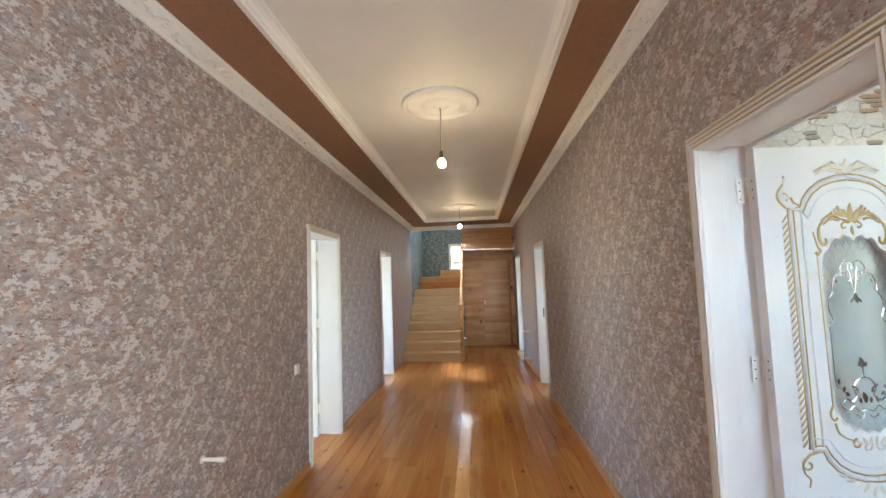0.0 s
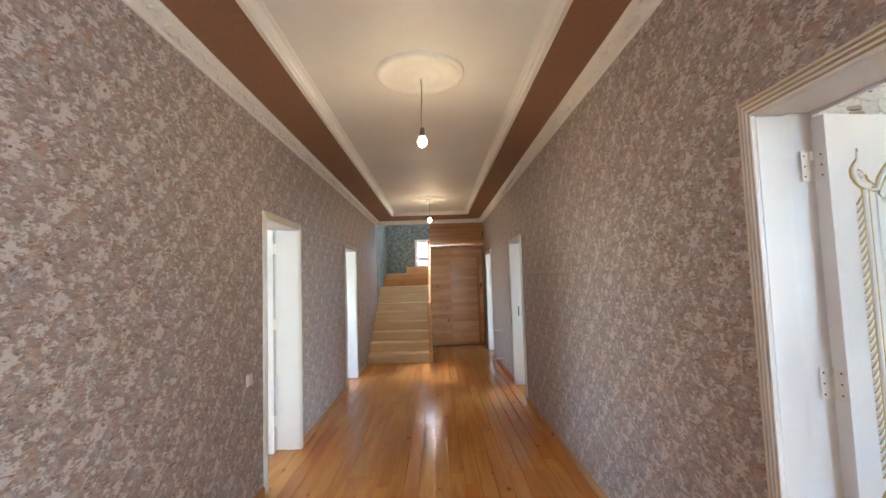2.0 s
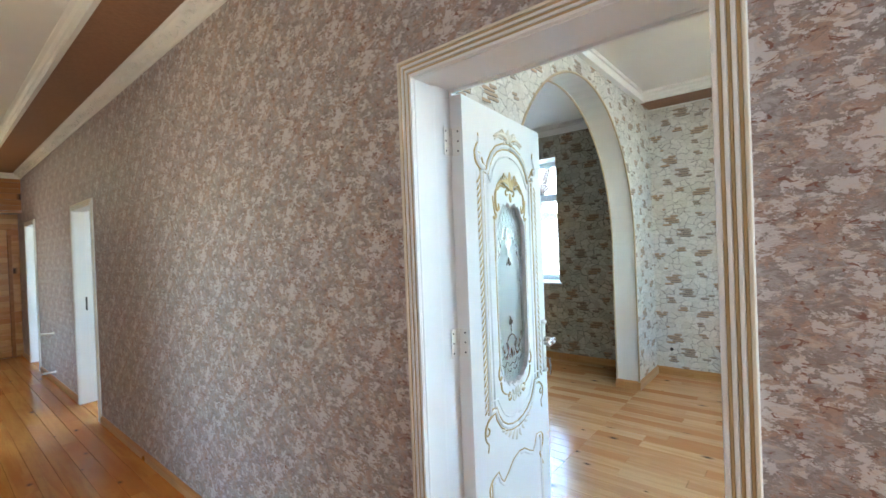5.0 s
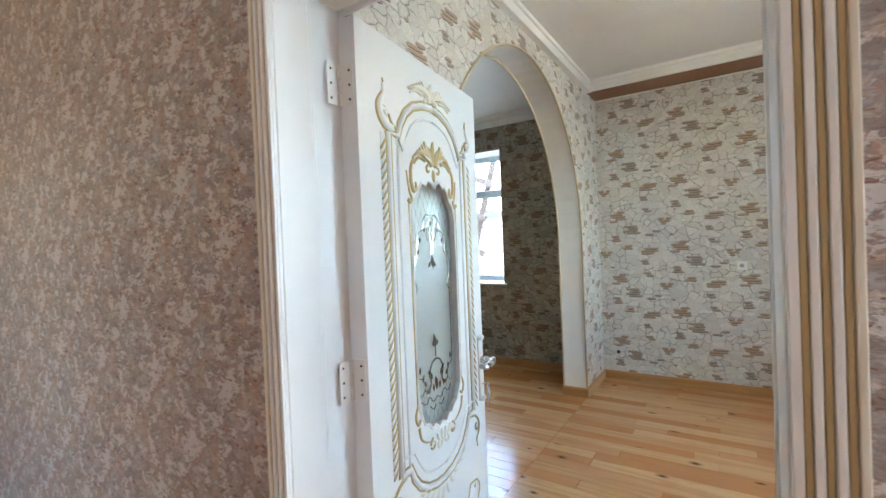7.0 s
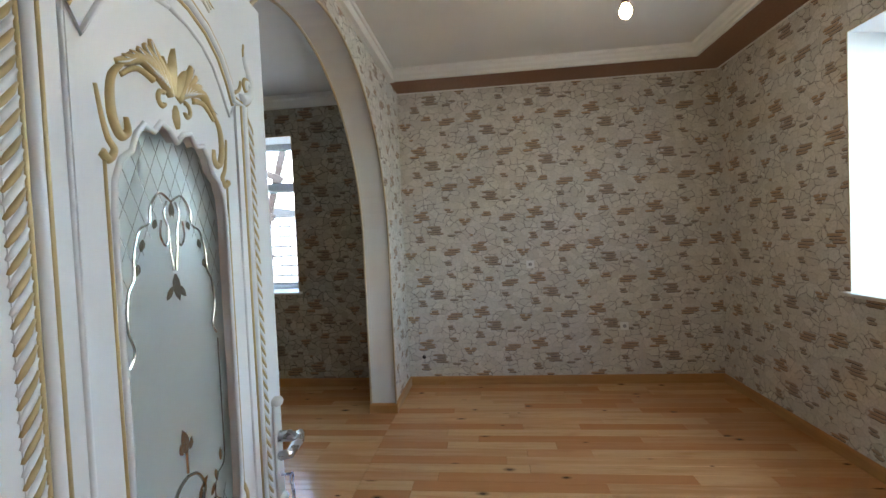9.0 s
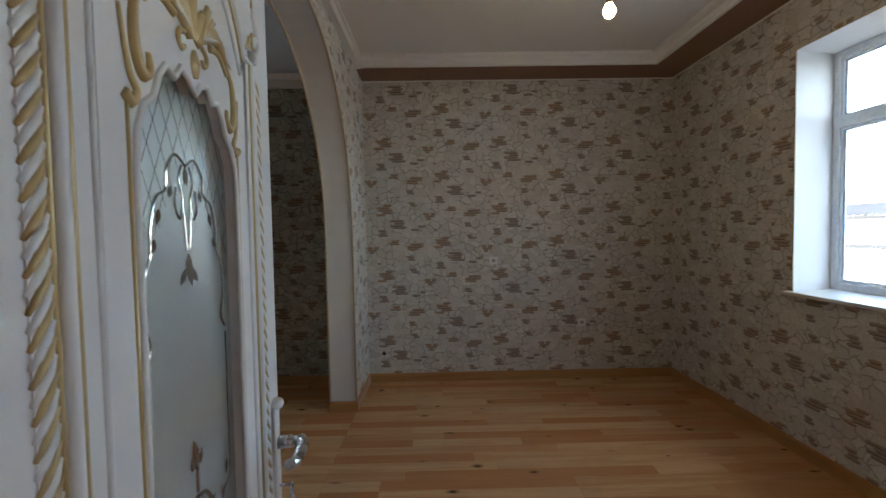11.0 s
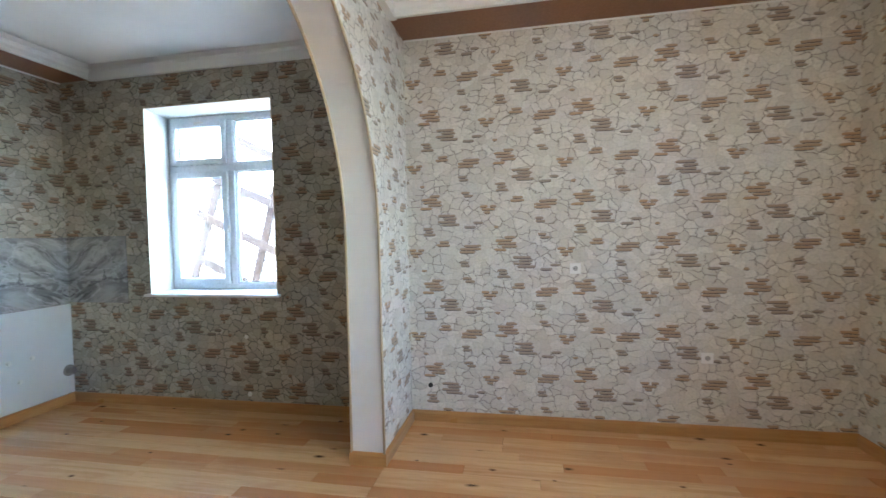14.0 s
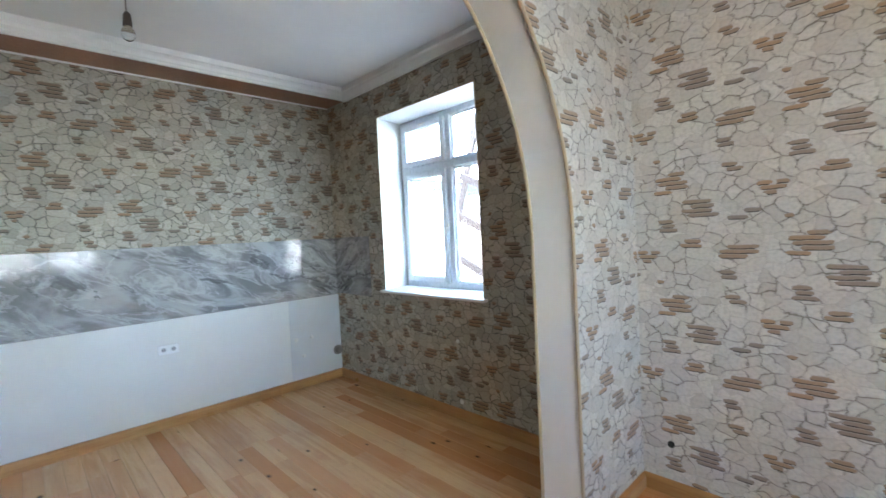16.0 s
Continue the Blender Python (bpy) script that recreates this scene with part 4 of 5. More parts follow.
                tube(bm, lifted(offset([(0.238, 0.10), (0.238, 0.40), (0.238, 0.62), (0.198, 0.62), (0.182, 0.586), (0.150, 0.560), (0.104, 0.580), (0.054, 0.610), (0.0, 0.620)], d), c, side, y), r, 6)
                part(nm, bm, mat, door, "", True)
    # frosted light and its etched drawing
    bm = bmesh.new()
    vs = [[bm.verts.new((u, y, z)) for u, z in loop] for y in (0.017, 0.023)]
    bm.faces.new(vs[0][::-1])
    bm.faces.new(vs[1])
    for k in range(len(loop)):
        bm.faces.new((vs[0][k], vs[0][(k + 1) % len(loop)], vs[1][(k + 1) % len(loop)], vs[1][k]))
    light = part("glass", bm, FROST, door, "frosted glass light")
    gy = 0.0155
    bm = bmesh.new()

    def inside(u, z):
        a = abs(u)
        half = 0.132 if 1.03 < z < 1.58 else 0.132 - (z - 1.58) * 0.62 if z >= 1.58 else 0.132 - (1.03 - z) * 0.85
        edge = 0.104 + 0.020 * math.cos((z - 1.45) * 19)
        core = a < edge and z < 1.585 - 1.4 * a and z > 1.0 + 0.5 * a if z > 1.0 else False
        return a < half and 0.945 < z < 1.67 and not core

    for way in (-1, 1):
        for k in range(-24, 25):
            run = []
            for i in range(90):
                z = 0.93 + i * 0.0084
                u = k * 0.030 + way * (z - 1.30) * 0.52
                if inside(u, z) and not (1.06 < z < 1.36):
                    run.append((c + u, gy, z))
                else:
                    if len(run) > 2:
                        tube(bm, [run[0], run[-1]], 0.00035, 4)
                    run = []
            if len(run) > 2:
                tube(bm, [run[0], run[-1]], 0.00035, 4)
    tagged(part("etched_lattice", bm, ETCH, light), "fine etched diamond lattice", kind="stuff")
    bm = bmesh.new()
    for side in (-1, 1):
        for pts, r in (([(0.0, 1.575), (0.030, 1.586), (0.055, 1.565), (0.060, 1.540), (0.085, 1.528), (0.100, 1.495), (0.104, 1.460), (0.118, 1.440), (0.124, 1.395), (0.112, 1.360), (0.126, 1.340)], 0.0022),
                       ([(0.012, 1.575), (0.022, 1.555), (0.012, 1.530), (0.020, 1.505), (0.034, 1.520), (0.030, 1.545)], 0.002),
                       ([(0.012, 1.525), (0.008, 1.490), (0.004, 1.465)], 0.002),
                       ([(0.128, 1.33), (0.128, 1.16), (0.124, 1.10), (0.095, 1.085), (0.085, 1.055), (0.105, 1.035)], 0.0016),
                       ([(0.0, 1.130), (0.030, 1.120), (0.050, 1.090), (0.040, 1.060), (0.064, 1.040), (0.085, 1.050)], 0.0035),
                       ([(0.0, 1.010), (0.030, 1.000), (0.055, 1.020), (0.080, 1.005), (0.110, 1.020)], 0.002),
                       ([(0.012, 0.985), (0.030, 0.975), (0.050, 0.990)], 0.002)):
            tube(bm, lifted(curve([(u * 0.9, z) for u, z in pts]), c, side, gy), r * 0.8, 5)
        for u, z, a, size in ((0.078, 1.515, -80, 0.022), (0.092, 1.480, -80, 0.022), (0.045, 1.545, -80, 0.018), (0.010, 1.440, -60, 0.030), (0.0, 1.575, -90, 0.03),
                              (0.030, 1.070, 60, 0.030), (0.055, 1.030, 100, 0.035), (0.070, 1.060, 40, 0.025), (0.095, 1.075, 95, 0.030), (0.112, 1.105, 80, 0.028),
                              (0.010, 1.170, 60, 0.024), (0.020, 1.030, 70, 0.030), (0.040, 1.090, 20, 0.026), (0.050, 1.045, -30, 0.03)):
            petal(bm, c, side, u * 0.9, z, a, size * 0.85, 0.013, gy, 0.0006)
    for u, z, a, size in ((0.0, 1.165, 90, 0.045), (0.0, 1.46, -90, 0.045), (0.0, 1.03, 90, 0.045)):
        petal(bm, c, 1, u, z, a, size, 0.022, gy, 0.0006)
    tube(bm, [(c, gy, 1.135), (c, gy, 1.17)], 0.0025, 5)
    part("etched_garland", bm, ETCH, light, "etched flower garlands")
    # lever handle on a long plate, key
    for y, s in ((0.0, -1), (thick, 1)):
        bm = bmesh.new()
        box(bm, 0.668, 0.704, min(y, y + s * 0.008), max(y, y + s * 0.008), 0.905, 1.125, 0.003)
        for z in (0.900, 1.130):
            lathe(bm, [(0.0, -0.012), (0.016, -0.008), (0.019, 0.0), (0.016, 0.008), (0.0, 0.012)], (0.686, y + s * 0.003, z), 12)
        plate = part("handle_plate", bm, PLASTIC, door, "white and silver long handle plate", True)
        bm = bmesh.new()
        tube(bm, [(0.686, y, 1.046), (0.690, y + s * 0.034, 1.046), (0.689, y + s * 0.055, 1.048), (0.661, y + s * 0.064, 1.050), (0.610, y + s * 0.060, 1.042), (0.577, y + s * 0.054, 1.054)], 0.0125, 10, lambda f: 1.15 - 0.35 * f)
        part("lever", bm, STEEL, plate, "silver lever handle", True)
    bm = bmesh.new()
    tube(bm, [(0.686, -0.004, 0.955), (0.686, -0.030, 0.955)], 0.003, 6)
    tube(bm, [(0.686 + 0.010 * math.cos(a), -0.032, 0.945 + 0.013 * math.sin(a)) for a in (k * math.tau / 10 for k in range(11))], 0.002, 5)
    tube(bm, [(0.686, -0.033, 0.932), (0.688, -0.034, 0.905), (0.683, -0.034, 0.880)], 0.004, 6)
    part("key", bm, STEEL, door, "key hanging in the lock", True)
    # hinges: one plate on the leaf's edge, one on the frame, the knuckle between them
    for z in (0.28, 1.170, 1.885):
        bm = bmesh.new()
        for k in range(3):
            zz = z - 0.05 + k * 0.0345
            tube(bm, [(-0.011, thick + 0.004, zz), (-0.011, thick + 0.004, zz + 0.031)], 0.0062, 10)
        box(bm, u0 - 0.0022, u0 - 0.0004, 0.008, thick, z - 0.05, z + 0.05, 0.0006)
        box(bm, -0.052, -0.014, thick + 0.004, thick + 0.0065, z - 0.05, z + 0.05, 0.0006)
        hinge = part("hinge", bm, PLASTIC, door, "white-painted butt hinge")
        for k in range(3):
            zz = z - 0.035 + k * 0.035
            bm = bmesh.new()
            tube(bm, [(u0 - 0.002, 0.018, zz), (u0 - 0.0034, 0.018, zz)], 0.0032, 8)
            part("screw", bm, DARK, hinge)
            bm = bmesh.new()
            tube(bm, [(-0.040, thick + 0.0045, zz), (-0.040, thick + 0.003, zz)], 0.0032, 8)
            part("screw", bm, DARK, hinge)
    return door


carved_door(pose(1.356, 2.181, 0, 0, 0, 6.0), "white carved door with gold relief and frosted glass, standing open")


def plain_door(m, label, handle=True):
    """A cream panelled leaf: u along local x from its hinge."""
    door = base("door_panelled", m, label, "door", "", "side room doors")
    bm = bmesh.new()
    box(bm, 0.012, 0.775, 0, 0.040, 0.012, 2.02, 0.003)
    part("leaf", bm, CREAM, door)
    for y, s in ((0.0, -1), (0.040, 1)):
        for z0, z1 in ((0.16, 0.80), (0.95, 1.86)):
            bm = bmesh.new()
            pts = [(0.13, y, z0), (0.66, y, z0), (0.66, y, z1), (0.13, y, z1), (0.13, y, z0)]
            for a, b in zip(pts, pts[1:]):
                tube(bm, [a, b], 0.009, 6)
            part("panel_moulding", bm, CREAM, door, "", True)
        bm = bmesh.new()
        box(bm, 0.705, 0.742, min(y, y + s * 0.008), max(y, y + s * 0.008), 0.92, 1.12, 0.003)
        plate = part("handle_plate", bm, STEEL, door)
        bm = bmesh.new()
        tube(bm, [(0.724, y, 1.03), (0.724, y + s * 0.045, 1.03), (0.700, y + s * 0.052, 1.03), (0.620, y + s * 0.048, 1.035)], 0.009, 8)
        part("lever", bm, STEEL, plate, "silver lever handle", True)
    for z in (0.25, 1.10, 1.85):
        bm = bmesh.new()
        tube(bm, [(0.004, -0.004, z - 0.05), (0.004, -0.004, z + 0.05)], 0.007, 10)
        part("hinge", bm, STEEL, door)
    return door


carved_door(pose(XL - 0.222, 5.022, 0, 0, 0, 176), "white carved door with gold relief, open into a side room")
plain_door(pose(XL - 0.215, 7.985, 0, 0, 0, 182), "cream panelled door standing open into a side room")


# ---- sockets, switches and small fittings ----
def wall_plate(name, m, kind, label, category):
    """An 8 cm square fitting; local x along the wall, z up, the room on the side of -y."""
    ob = base(name, m, label, category, "", "wall fittings")
    n = 2 if kind == "double socket" else 1
    bm = bmesh.new()
    box(bm, -0.041, 0.041 + (n - 1) * 0.075, -0.013, 0, -0.041, 0.041, 0.004)
    part("frame", bm, PLATE, ob)
    for k in range(n):
        cx = k * 0.075
        if kind == "switch":
            bm = bmesh.new()
            prism(bm, [(-0.030, -0.030), (0.030, -0.030), (0.030, 0.030), (-0.030, 0.030)], "y", -0.019, -0.0135)
            part("rocker", bm, PLATE, ob)
        else:
            bm = bmesh.new()
            ring = [(0.019, -0.0134), (0.023, -0.0155), (0.0205, -0.0155), (0.019, -0.0136)]
            for a, b in zip(ring, ring[1:] + ring[:1]):
                pa = [bm.verts.new((cx + a[0] * math.cos(q), a[1], a[0] * math.sin(q))) for q in (i * math.tau / 24 for i in range(24))]
                pb = [bm.verts.new((cx + b[0] * math.cos(q), b[1], b[0] * math.sin(q))) for q in (i * math.tau / 24 for i in range(24))]
                for i in range(24):
                    bm.faces.new((pa[i], pa[(i + 1) % 24], pb[(i + 1) % 24], pb[i]))
            part("rim", bm, PLATE, ob, "", True)
            # flat discs: recess and pin-hole shade is in their colour
            bm = bmesh.new()
            prism(bm, [(cx + 0.0185 * math.cos(i * math.tau / 20), 0.0185 * math.sin(i * math.tau / 20)) for i in range(20)], "y", -0.0142, -0.0133)
            part("well", bm, WELL, ob)
            for d in (-0.009, 0.009):
                bm = bmesh.new()
                prism(bm, [(cx + d + 0.0026 * math.cos(i * math.tau / 10), 0.0026 * math.sin(i * math.tau / 10)) for i in range(10)], "y", -0.0150, -0.0143)
                part("pin_hole", bm, DARK, ob)
    return ob


EAST, NORTH, WEST = (0, 0, -90), (0, 0, 0), (0, 0, 90)
wall_plate("wall_socket", pose(RX, 1.331, 1.171, *EAST), "socket", "square white wall socket on the stone wallpaper", "socket")
wall_plate("wall_socket", pose(RX, 0.424, 0.516, *EAST), "socket", "square white wall socket low on the stone wallpaper", "socket")
wall_plate("wall_socket", pose(3.852, KN - 0.010, 0.613, *NORTH), "double socket", "white double socket on the white lower wall", "socket")
wall_plate("wall_switch", pose(XL, 3.91, 0.89, *WEST), "switch", "white switch beside the side room door", "switch")


def stub(name, centre, way, radius, length, mat, label, category):
    """A short round fitting standing out of a wall."""
    bm = bmesh.new()
    w = Vector(way)
    p = Vector(centre)
    tube(bm, [p, p + w * length * 0.85, p + w * length], radius, 14, lambda f: 1.0 if f < 0.9 else 0.8)
    tube(bm, [p, p + w * 0.003], radius * 1.5, 14)
    return solid(name, bm, mat, label, category, smooth=False)


# a dark disc gives the shade of the first, open hole
stub("cable_outlet", (RX, 2.473, 0.230), (-1, 0, 0), 0.013, 0.004, DARK, "dark round disc, coloured as the shade in a cable hole", "outlet")
stub("cable_outlet", (KX, 4.112, 0.592), (-1, 0, 0), 0.012, 0.010, PLASTIC, "small white cable outlet on the stone wallpaper", "outlet")
stub("cable_outlet", (KX, 4.098, 0.085), (-1, 0, 0), 0.014, 0.010, PLASTIC, "small white cable outlet above the skirting", "outlet")
for x, z in ((5.045, 0.448), (5.223, 0.447), (5.122, 0.266)):
    stub("pipe_stub", (x, KN - 0.010, z), (0, -1, 0), 0.015, 0.012, PLASTIC, "capped white water pipe in the lower wall", "pipe")
stub("drain_pipe", (KX - 0.052, KN - 0.012, 0.245), (0, -1, 0), 0.036, 0.06, CORD, "grey drain pipe stub in the kitchen corner", "pipe")


def pipe_tail(x, s, y, z, label):
    bm = bmesh.new()
    tube(bm, [(x, y, z), (x + s * 0.125, y, z)], 0.0105, 12)
    tube(bm, [(x, y, z), (x + s * 0.004, y, z)], 0.022, 16)
    tube(bm, [(x + s * 0.085, y, z), (x + s * 0.128, y, z)], 0.0145, 12)
    return solid("radiator_pipe", bm, PLASTIC, label, "pipe")


pipe_tail(XL, 1, 2.68, 0.66, "capped white radiator pipe standing out of the wallpaper")
pipe_tail(XR, -1, 8.45, 0.62, "capped white radiator pipe standing out of the wallpaper")
pipe_tail(XR, -1, 8.45, 0.14, "capped white radiator pipe low on the wallpaper")


# ---- stair and cladding at the corridor's end ----
SX0, SX1, SY, RISE, GO = XL, -0.10, 9.08, 0.175, 0.27
stair = base("staircase", pose(0, 0, 0), "pale varnished wooden staircase rising beside a panelled cupboard", "staircase", "structure")
for k in range(8):
    y = SY + k * GO
    bm = bmesh.new()
    box(bm, SX0 + 0.004, SX1, y - 0.010, y + GO + 0.012, (k + 1) * RISE - 0.03, (k + 1) * RISE, 0.006)
    part("tread", bm, TREAD, stair)
    bm = bmesh.new()
    box(bm, SX0 + 0.004, SX1, y, y + 0.018, k * RISE, (k + 1) * RISE - 0.031, 0.002)
    part("riser", bm, TREAD, stair)
LY, LZ = SY + 8 * GO, 8 * RISE
bm = bmesh.new()
box(bm, SX0 + 0.004, 1.38, LY + 0.014, 12.79, LZ - 0.06, LZ, 0.004)
part("landing", bm, TREAD, stair)
for x0, x1, y0, z0, z1 in ((SX0 + 0.004, 1.38, 11.75, LZ, LZ + RISE), (SX0 + 0.004, 1.38, 12.15, LZ + RISE, LZ + 0.30), (-0.72, 1.38, 12.30, LZ + 0.30, LZ + 0.47)):
    bm = bmesh.new()
    box(bm, x0, x1, y0, 12.79, z0 + 0.001, z1, 0.005)
    part("winder_step", bm, PANEL, stair)
for x0, x1, y0, z in ((SX0 + 0.004, -0.72, 12.13, LZ + 0.30), (-0.72, 1.38, 12.28, LZ + 0.47)):
    bm = bmesh.new()
    box(bm, x0, x1, y0, 12.79, z + 0.001, z + 0.022, 0.005)
    part("winder_tread", bm, TREAD, stair)
# string board and balustrade along the open side
bm = bmesh.new()
prism(bm, [(SY - 0.03, 0.0), (SY + 0.28, 0.0), (LY, LZ - 0.34), (LY, LZ + 0.03), (SY - 0.03, 0.24)], "x", SX1 + 0.001, SX1 + 0.035)
part("string_board", bm, PANEL, stair)


def newel(x, y, z, h):
    bm = bmesh.new()
    box(bm, x - 0.04, x + 0.04, y - 0.04, y + 0.04, z, z + 0.30, 0.006)
    lathe(bm, [(0.0, 0.30), (0.034, 0.30), (0.038, 0.33), (0.024, 0.36), (0.034, 0.48), (0.022, 0.62), (0.036, 0.66), (0.0, 0.66)], (x, y, z), 16)
    box(bm, x - 0.04, x + 0.04, y - 0.04, y + 0.04, z + 0.66, z + h - 0.08, 0.006)
    lathe(bm, [(0.0, h - 0.08), (0.03, h - 0.08), (0.045, h - 0.05), (0.03, h - 0.01), (0.0, h)], (x, y, z), 16)
    part("newel_post", bm, PANEL, stair, "turned orange pine newel post")


BX = SX1 + 0.02
newel(BX, SY + 0.03, 0.0, 1.12)
newel(BX, LY - 0.03, LZ + 0.035, 1.05)
for k in range(8):
    y, z = SY + (k + 0.62) * GO, (k + 0.62) * RISE + 0.16
    bm = bmesh.new()
    box(bm, BX - 0.017, BX + 0.017, y - 0.017, y + 0.017, z, z + 0.16, 0.003)
    lathe(bm, [(0.0, 0.16), (0.016, 0.16), (0.02, 0.19), (0.012, 0.22), (0.02, 0.33), (0.012, 0.52), (0.017, 0.56), (0.0, 0.56)], (BX, y, z), 12)
    box(bm, BX - 0.017, BX + 0.017, y - 0.017, y + 0.017, z + 0.56, z + 0.70, 0.003)
    part("baluster", bm, PANEL, stair)
bm = bmesh.new()
tube(bm, [(BX, SY + 0.03, 1.02), (BX, LY - 0.03, LZ + 0.98)], 0.032, 10)
part("handrail", bm, PANEL, stair, "round orange pine handrail")

clad = base("panelled_partition", pose(0, 0, 0), "orange pine board partition with a flush cupboard door under the stairs", "partition", "structure")
CX0, CX1 = SX1 + 0.04, XR - 0.002
bm = bmesh.new()
box(bm, CX0, CX1, BACK + 0.022, BACK + 0.06, 0, 2.28)
part("backing", bm, PANEL_DARK, clad)
z, k = 0.015, 0
DX0, DX1, DZ = 0.40, 1.02, 1.96
while z < 2.82:
    h = (0.088, 0.094, 0.082)[k % 3]
    z1 = min(z + h, 2.83)
    runs = [(CX0, CX1)] if z > DZ else [(CX0, DX0 - 0.003), (DX0 + 0.003, DX1 - 0.003), (DX1 + 0.003, CX1)]
    for a, b in runs:
        cut = a + (b - a) * (0.62 if k % 2 else 0.41) if b - a > 0.9 else None
        for p, q in ([(a, cut - 0.0008), (cut + 0.0008, b)] if cut else [(a, b)]):
            bm = bmesh.new()
            face = BACK if z < 2.28 else YE
            box(bm, p, q, face, face + 0.021, z, z1 - 0.0025, 0.0025)
            part("board", bm, PANEL if z < 2.28 else PANEL_DARK, clad)
    z, k = z1, k + 1
bm = bmesh.new()
box(bm, DX0 + 0.02, DX0 + 0.05, BACK - 0.012, BACK - 0.001, 1.0, 1.10, 0.004)
part("finger_pull", bm, CREAM, clad, "small pale finger pull")
bm = bmesh.new()
box(bm, DX1 + 0.004, DX1 + 0.05, BACK - 0.018, BACK - 0.001, 0.02, DZ, 0.004)
part("door_stile", bm, PANEL_DARK, clad)
bm = bmesh.new()
box(bm, CX0, CX1, YE + 0.022, BACK + 0.06, 2.285, 2.305, 0.004)
part("bulkhead_soffit", bm, PANEL_DARK, clad)
bm = bmesh.new()
box(bm, CX0, CX1, YE - 0.006, YE + 0.021, 2.270, 2.280, 0.002)
part("ledge", bm, PANEL, clad)


# ---- lamps ----
def ceiling_rose(x, y, z, r):
    bm = bmesh.new()
    lathe(bm, [(r, 0.0), (r, -0.012), (r * 0.97, -0.024), (r * 0.91, -0.028), (r * 0.87, -0.018), (r * 0.82, -0.014), (r * 0.62, -0.012),
               (r * 0.56, -0.020), (r * 0.50, -0.024), (r * 0.45, -0.016), (r * 0.25, -0.014), (r * 0.2, -0.026), (r * 0.12, -0.034), (0.0, -0.036)], (x, y, z), 64, -1)
    ob = solid("ceiling_rose", bm, CORNICE, "round white plaster ceiling rose with raised rings", "ceiling rose", smooth=True)
    return ob


def pendant(x, y, top, bulb_z, glow, label):
    ob = base("pendant_lamp", pose(x, y, top), label, "lamp")
    bm = bmesh.new()
    tube(bm, [(0.004 * math.sin(k), 0.003 * math.cos(k * 1.7), -(top - bulb_z - 0.09) * k / 6) for k in range(7)], 0.0035, 6)
    part("cord", bm, CORD, ob, "thin grey cord")
    d = bulb_z - top
    bm = bmesh.new()
    lathe(bm, [(0.0, 0.105), (0.010, 0.102), (0.016, 0.09), (0.019, 0.06), (0.020, 0.035), (0.0, 0.035)], (0, 0, d), 16)
    part("lampholder", bm, SOCKET, ob, "brown lampholder", True)
    bm = bmesh.new()
    lathe(bm, [(0.0, -0.034), (0.012, -0.032), (0.022, -0.024), (0.029, -0.010), (0.0305, 0.003), (0.027, 0.016), (0.018, 0.030), (0.014, 0.040), (0.0, 0.040)], (0, 0, d), 24)
    part("bulb", bm, glow, ob, "bare glass bulb", True)
    return ob


ceiling_rose(0.0, 3.69, CT, 0.30)
ceiling_rose(-0.02, 8.40, CT, 0.30)
pendant(0.0, 3.69, CT - 0.034, 2.475, GLOW, "bare glowing bulb on a cord below a ceiling rose")
pendant(-0.02, 8.40, CT - 0.034, 2.58, GLOW, "bare glowing bulb on a cord below a ceiling rose")
pendant(3.41, 1.0, 3.109, 2.595, GLOW_ROOM, "bare glowing bulb on a short cord")
CLEAR = material("unlit_bulb_glass", pane_glass)
kp = pendant(3.45, 4.12, 3.059, 2.52, CLEAR, "unlit clear bulb on a black lampholder")


# ---- kitchen back wall ----
bm = bmesh.new()
box(bm, XR2 + 0.003, 4.985, KN - 0.010, KN - 0.001, FZ + 0.09, 0.868, 0.002)
solid("kitchen_wall_panel", bm, PLASTIC, "smooth white painted lower wall below the splashback", "wall panel", "structure")
bm = bmesh.new()
box(bm, 4.986, KX - 0.003, KN - 0.009, KN - 0.001, FZ + 0.09, 0.868, 0.001)
solid("kitchen_wall_patch", bm, GREYER, "slightly greyer patch of lower wall round the water pipes", "wall panel", "structure")
splash = base("splashback", pose(0, 0, 0), "polished grey marble-look splashback tiles", "splashback", "structure")
x = KX - 0.013
while x > XR2 + 0.1:
    x0 = max(x - 1.2, XR2 + 0.003)
    bm = bmesh.new()
    box(bm, x0, x - 0.0015, KN - 0.013, KN - 0.001, 0.871, 1.50, 0.001)
    part("tile", bm, MARBLE, splash)
    x = x0
bm = bmesh.new()
box(bm, KX - 0.012, KX - 0.001, 5.31, KN - 0.0005, 0.885, 1.503, 0.001)
part("tile", bm, MARBLE, splash)


# ---- outdoors ----
bm = bmesh.new()
box(bm, -400, 400, -400, 400, -0.75, -0.35)
solid("ground", bm, EARTH, "dusty pale ground around the house", "ground", "structure")
house = base("neighbouring_wall", pose(9.6, 4.6, -0.35), "white limestone block wall of a neighbouring building", "building")
bm = bmesh.new()
prism(bm, [(0, 0), (6, 0), (6, 3.38), (0, 2.33)], "x", 0.02, 0.3)
part("wall_core", bm, MORTAR, house)
bm = bmesh.new()
box(bm, 0, 0.019, 0, 0.372, 0, 0.170, 0.006)
block_mesh = finish(bm, "block", BLOCK)
for r in range(17):
    for c in range(14):
        if (r + 1) * 0.2 > 2.35 + c * 0.4 * 0.175:
            continue
        b = new("block", block_mesh)
        b.parent = house
        b.location = (0.004 * ((r * 7 + c * 3) % 3), c * 0.4 + (0.2 if r % 2 else 0), r * 0.2)

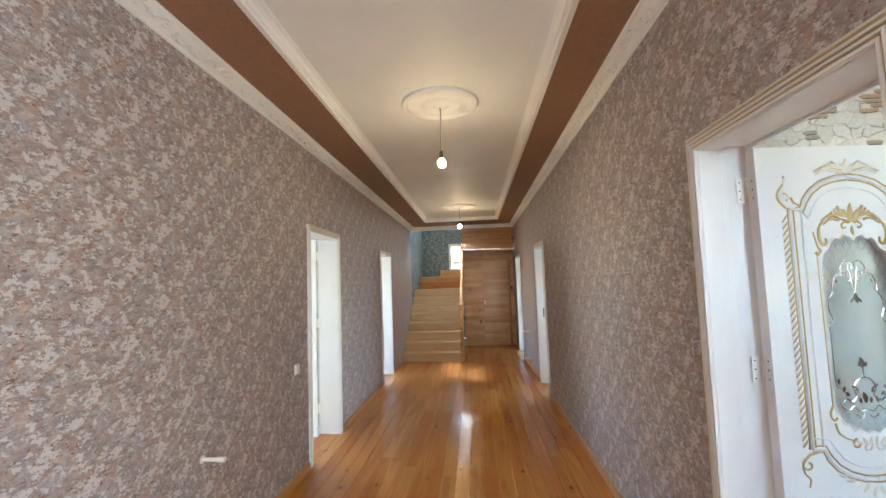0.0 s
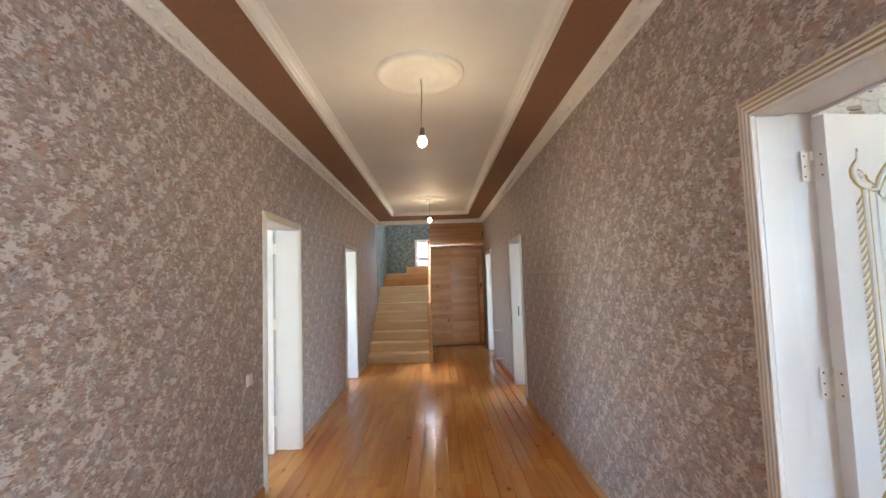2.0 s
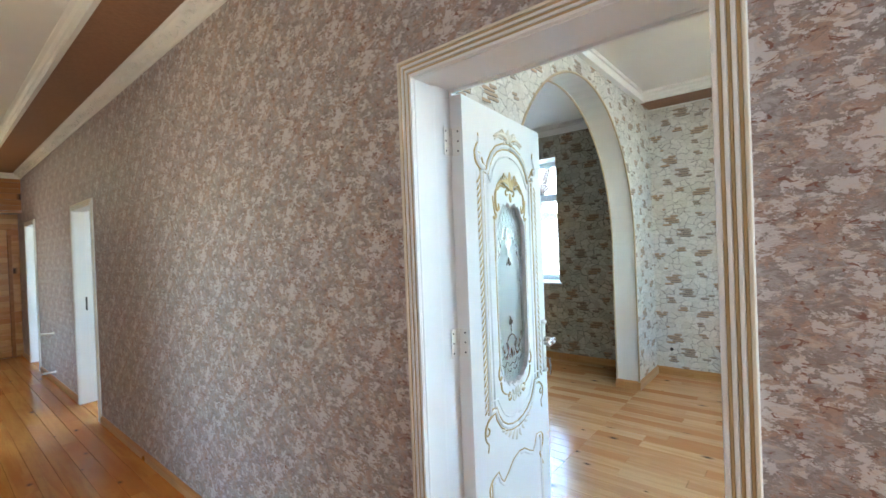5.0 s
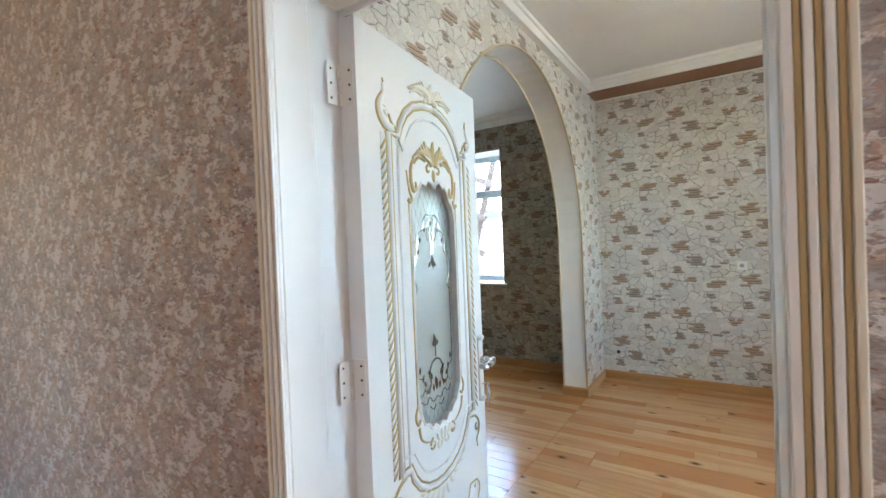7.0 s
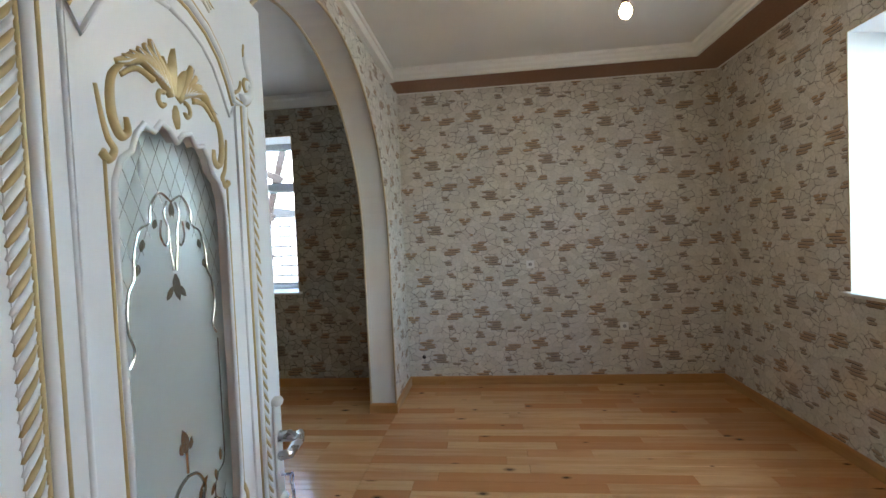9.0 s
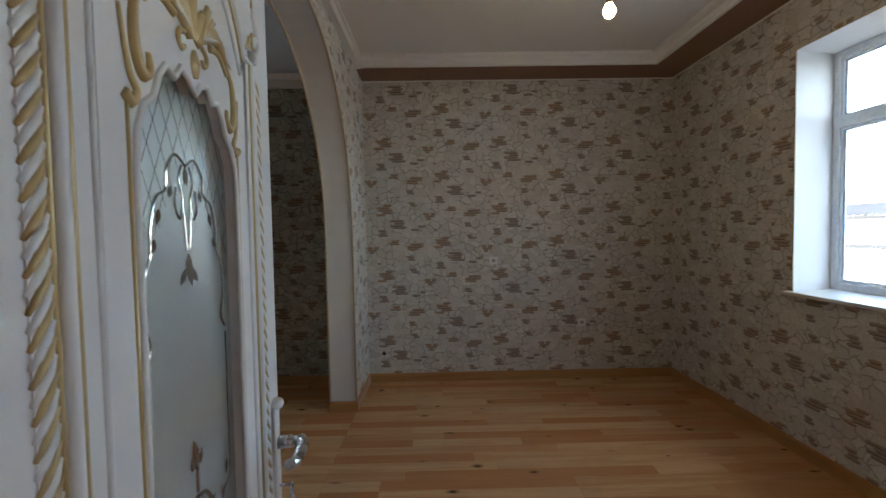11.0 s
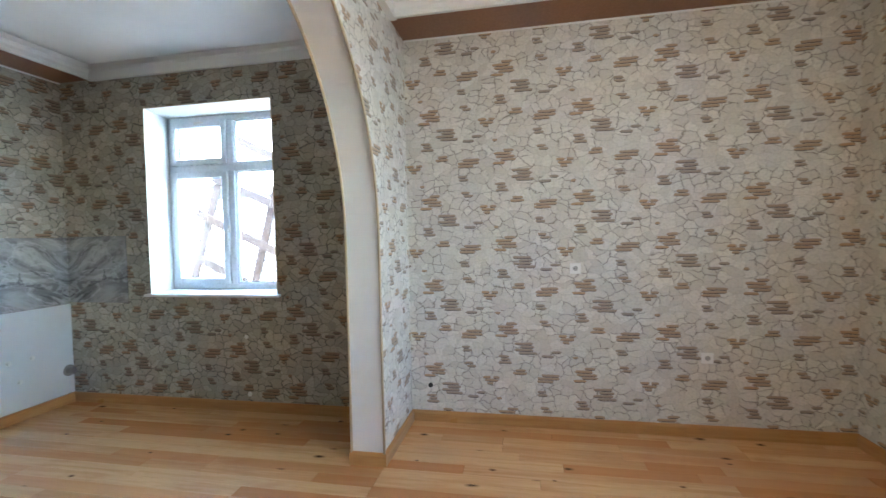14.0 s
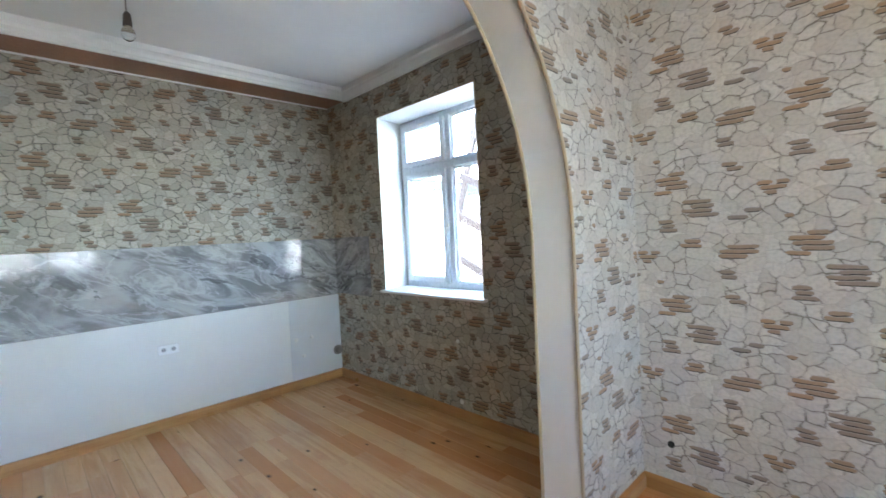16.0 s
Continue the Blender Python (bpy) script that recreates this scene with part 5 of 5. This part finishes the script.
rack = base("timber_ladder", pose(8.4, 6.34, -0.35), "rough timber ladder leaning outside before the block wall", "ladder")


def batten(name, y0, z0, y1, z1, w, x):
    """A squared timber between two places in the ladder's plane."""
    n = math.hypot(y1 - y0, z1 - z0)
    bm = bmesh.new()
    box(bm, 0, n, -0.025, 0.025, -w / 2, w / 2, 0.004)
    p = part(name, bm, TIMBER, rack)
    p.matrix_basis = Matrix.Translation((x, y0, z0)) @ Matrix.Rotation(math.atan2(z1 - z0, y1 - y0), 4, "X") @ Matrix.Rotation(radians(90), 4, "Z")


batten("rail", 1.07, 0.03, -0.31, 4.15, 0.12, 0.0)
batten("rail", -0.11, 0.03, -1.28, 4.15, 0.12, 0.0)
for y0, z0, y1, z1 in ((0.50, 1.48, -0.23, 1.14), (0.47, 2.20, -0.76, 1.62), (0.18, 2.75, -0.83, 2.32), (-0.10, 3.42, -1.02, 2.96)):
    batten("rung", y0 + 0.06, z0 + 0.03, y1 - 0.06, z1 - 0.03, 0.12, -0.052)
# added wall and roof that block sky light behind the landing window
sky_block = base("sky_blocking_wall", pose(-7, 17.5, -0.35), "added wall that dims the sky behind the stair landing window", "building")
bm = bmesh.new()
box(bm, 0, 14, 0, 0.3, 0, 6.6)
part("wall", bm, BLOCK, sky_block)
bm = bmesh.new()
box(bm, -0.3, 14.3, -0.4, 5.0, 6.601, 6.75)
part("roof", bm, SHEET, sky_block)
shed = base("low_shed", pose(2, -9.5, -0.35), "low white shed with a corrugated sheet roof edge", "building")
bm = bmesh.new()
box(bm, 0, 18, -0.3, 0, 0, 2.02)
part("wall", bm, BLOCK, shed)
bm = bmesh.new()
box(bm, 0, 18, 0.001, 0.06, 1.17, 1.28)
part("ledge", bm, SHEET, shed)
bm = bmesh.new()
box(bm, 0, 18, 0.001, 0.10, 1.96, 2.05)
part("fascia", bm, SHEET, shed)
bm = bmesh.new()
rows = []
for k in range(361):
    h = 0.025 * math.sin(k * math.tau / 4)
    rows.append([bm.verts.new((k * 0.05, 0.12, 2.07 + h)), bm.verts.new((k * 0.05, -3.0, 2.5 + h))])
for p, q in zip(rows, rows[1:]):
    bm.faces.new((p[0], q[0], q[1], p[1]))
part("roof", bm, SHEET, shed, "corrugated sheet roof")


# ---- floor boards ----
def floor(name, x0, x1, y0, y1, label, z=0.0):
    bm = bmesh.new()
    box(bm, x0, x1, y0, y1, -0.3, z - 0.019)
    return solid(name, bm, SKIRT, label, "floor", "structure")


boards = {}


def board(parent, w, length, x, y):
    key = (round(w, 3), length, parent.name)
    if key not in boards:
        bm = bmesh.new()
        g, c = 0.0007, 0.0012
        low = [bm.verts.new(p) for p in ((g, g, -0.018), (w - g, g, -0.018), (w - g, length - g, -0.018), (g, length - g, -0.018))]
        mid = [bm.verts.new((v.co.x, v.co.y, -c)) for v in low]
        top = [bm.verts.new(p) for p in ((g + c, g + c, 0), (w - g - c, g + c, 0), (w - g - c, length - g - c, 0), (g + c, length - g - c, 0))]
        for a, b in ((low, mid), (mid, top)):
            for k in range(4):
                bm.faces.new((a[k], a[(k + 1) % 4], b[(k + 1) % 4], b[k]))
        bm.faces.new(top)
        boards[key] = finish(bm, "board", BOARDS_C if parent.name == "floor_corridor" else BOARDS)
    ob = new("board", boards[key])
    ob.parent = parent
    ob.location = (x, y, FZ if parent.name in ("floor_room", "floor_kitchen") else 0)


def lay(parent, x0, x1, y0, y1, width, lengths, seed):
    rng = random.Random(seed)
    n = max(1, round((x1 - x0) / width))
    w = (x1 - x0) / n
    for i in range(n):
        y = y0
        first = True
        while y < y1 - 1e-4:
            length = rng.choice(lengths) * (0.5 if first and i % 2 else 1)
            first = False
            rest = y1 - y
            if rest < length + 0.25:
                length = rest
            length = round(length, 2) if length < rest - 1e-6 else round(rest, 4)
            board(parent, w, length, x0 + i * w, y)
            y += length


f1 = floor("floor_corridor", XL - 0.21, XR2 - 0.004, YB, 12.8, "glossy varnished pine board floor, warm lamp tone in its colour")
f2 = floor("floor_room", XR2, RX, RS - 0.0, 2.74, "varnished pine board floor with dark knots", FZ)
f3 = floor("floor_kitchen", XR2, KX, 2.74, KN, "varnished pine board floor with dark knots", FZ)
f4 = floor("floor_side_rooms", -4.6, XL - 0.21, 3.4, 8.8, "plain wooden floor of a side room")
f5 = floor("floor_right_side_room", XR2, 4.6, KN + 0.35, 10.8, "plain wooden floor of a side room")
lay(f1, XL, XR, YB, BACK, 0.118, (1.6, 2.0, 2.4), 3)
lay(f2, XR2, RX, RS, A0, 0.106, (1.2, 0.45, 1.6, 0.8), 5)
lay(f3, XR2, KX, A0, KN, 0.106, (1.2, 0.45, 1.6, 0.8), 6)
for parent, x0, x1, ds in ((f1, XR, XR2, DOORS_R), (f1, XL - 0.21, XL, DOORS_L)):
    for a, b, t in ds:
        board(parent, x1 - x0, round(b - a + 0.05, 3), x0, a - 0.025)
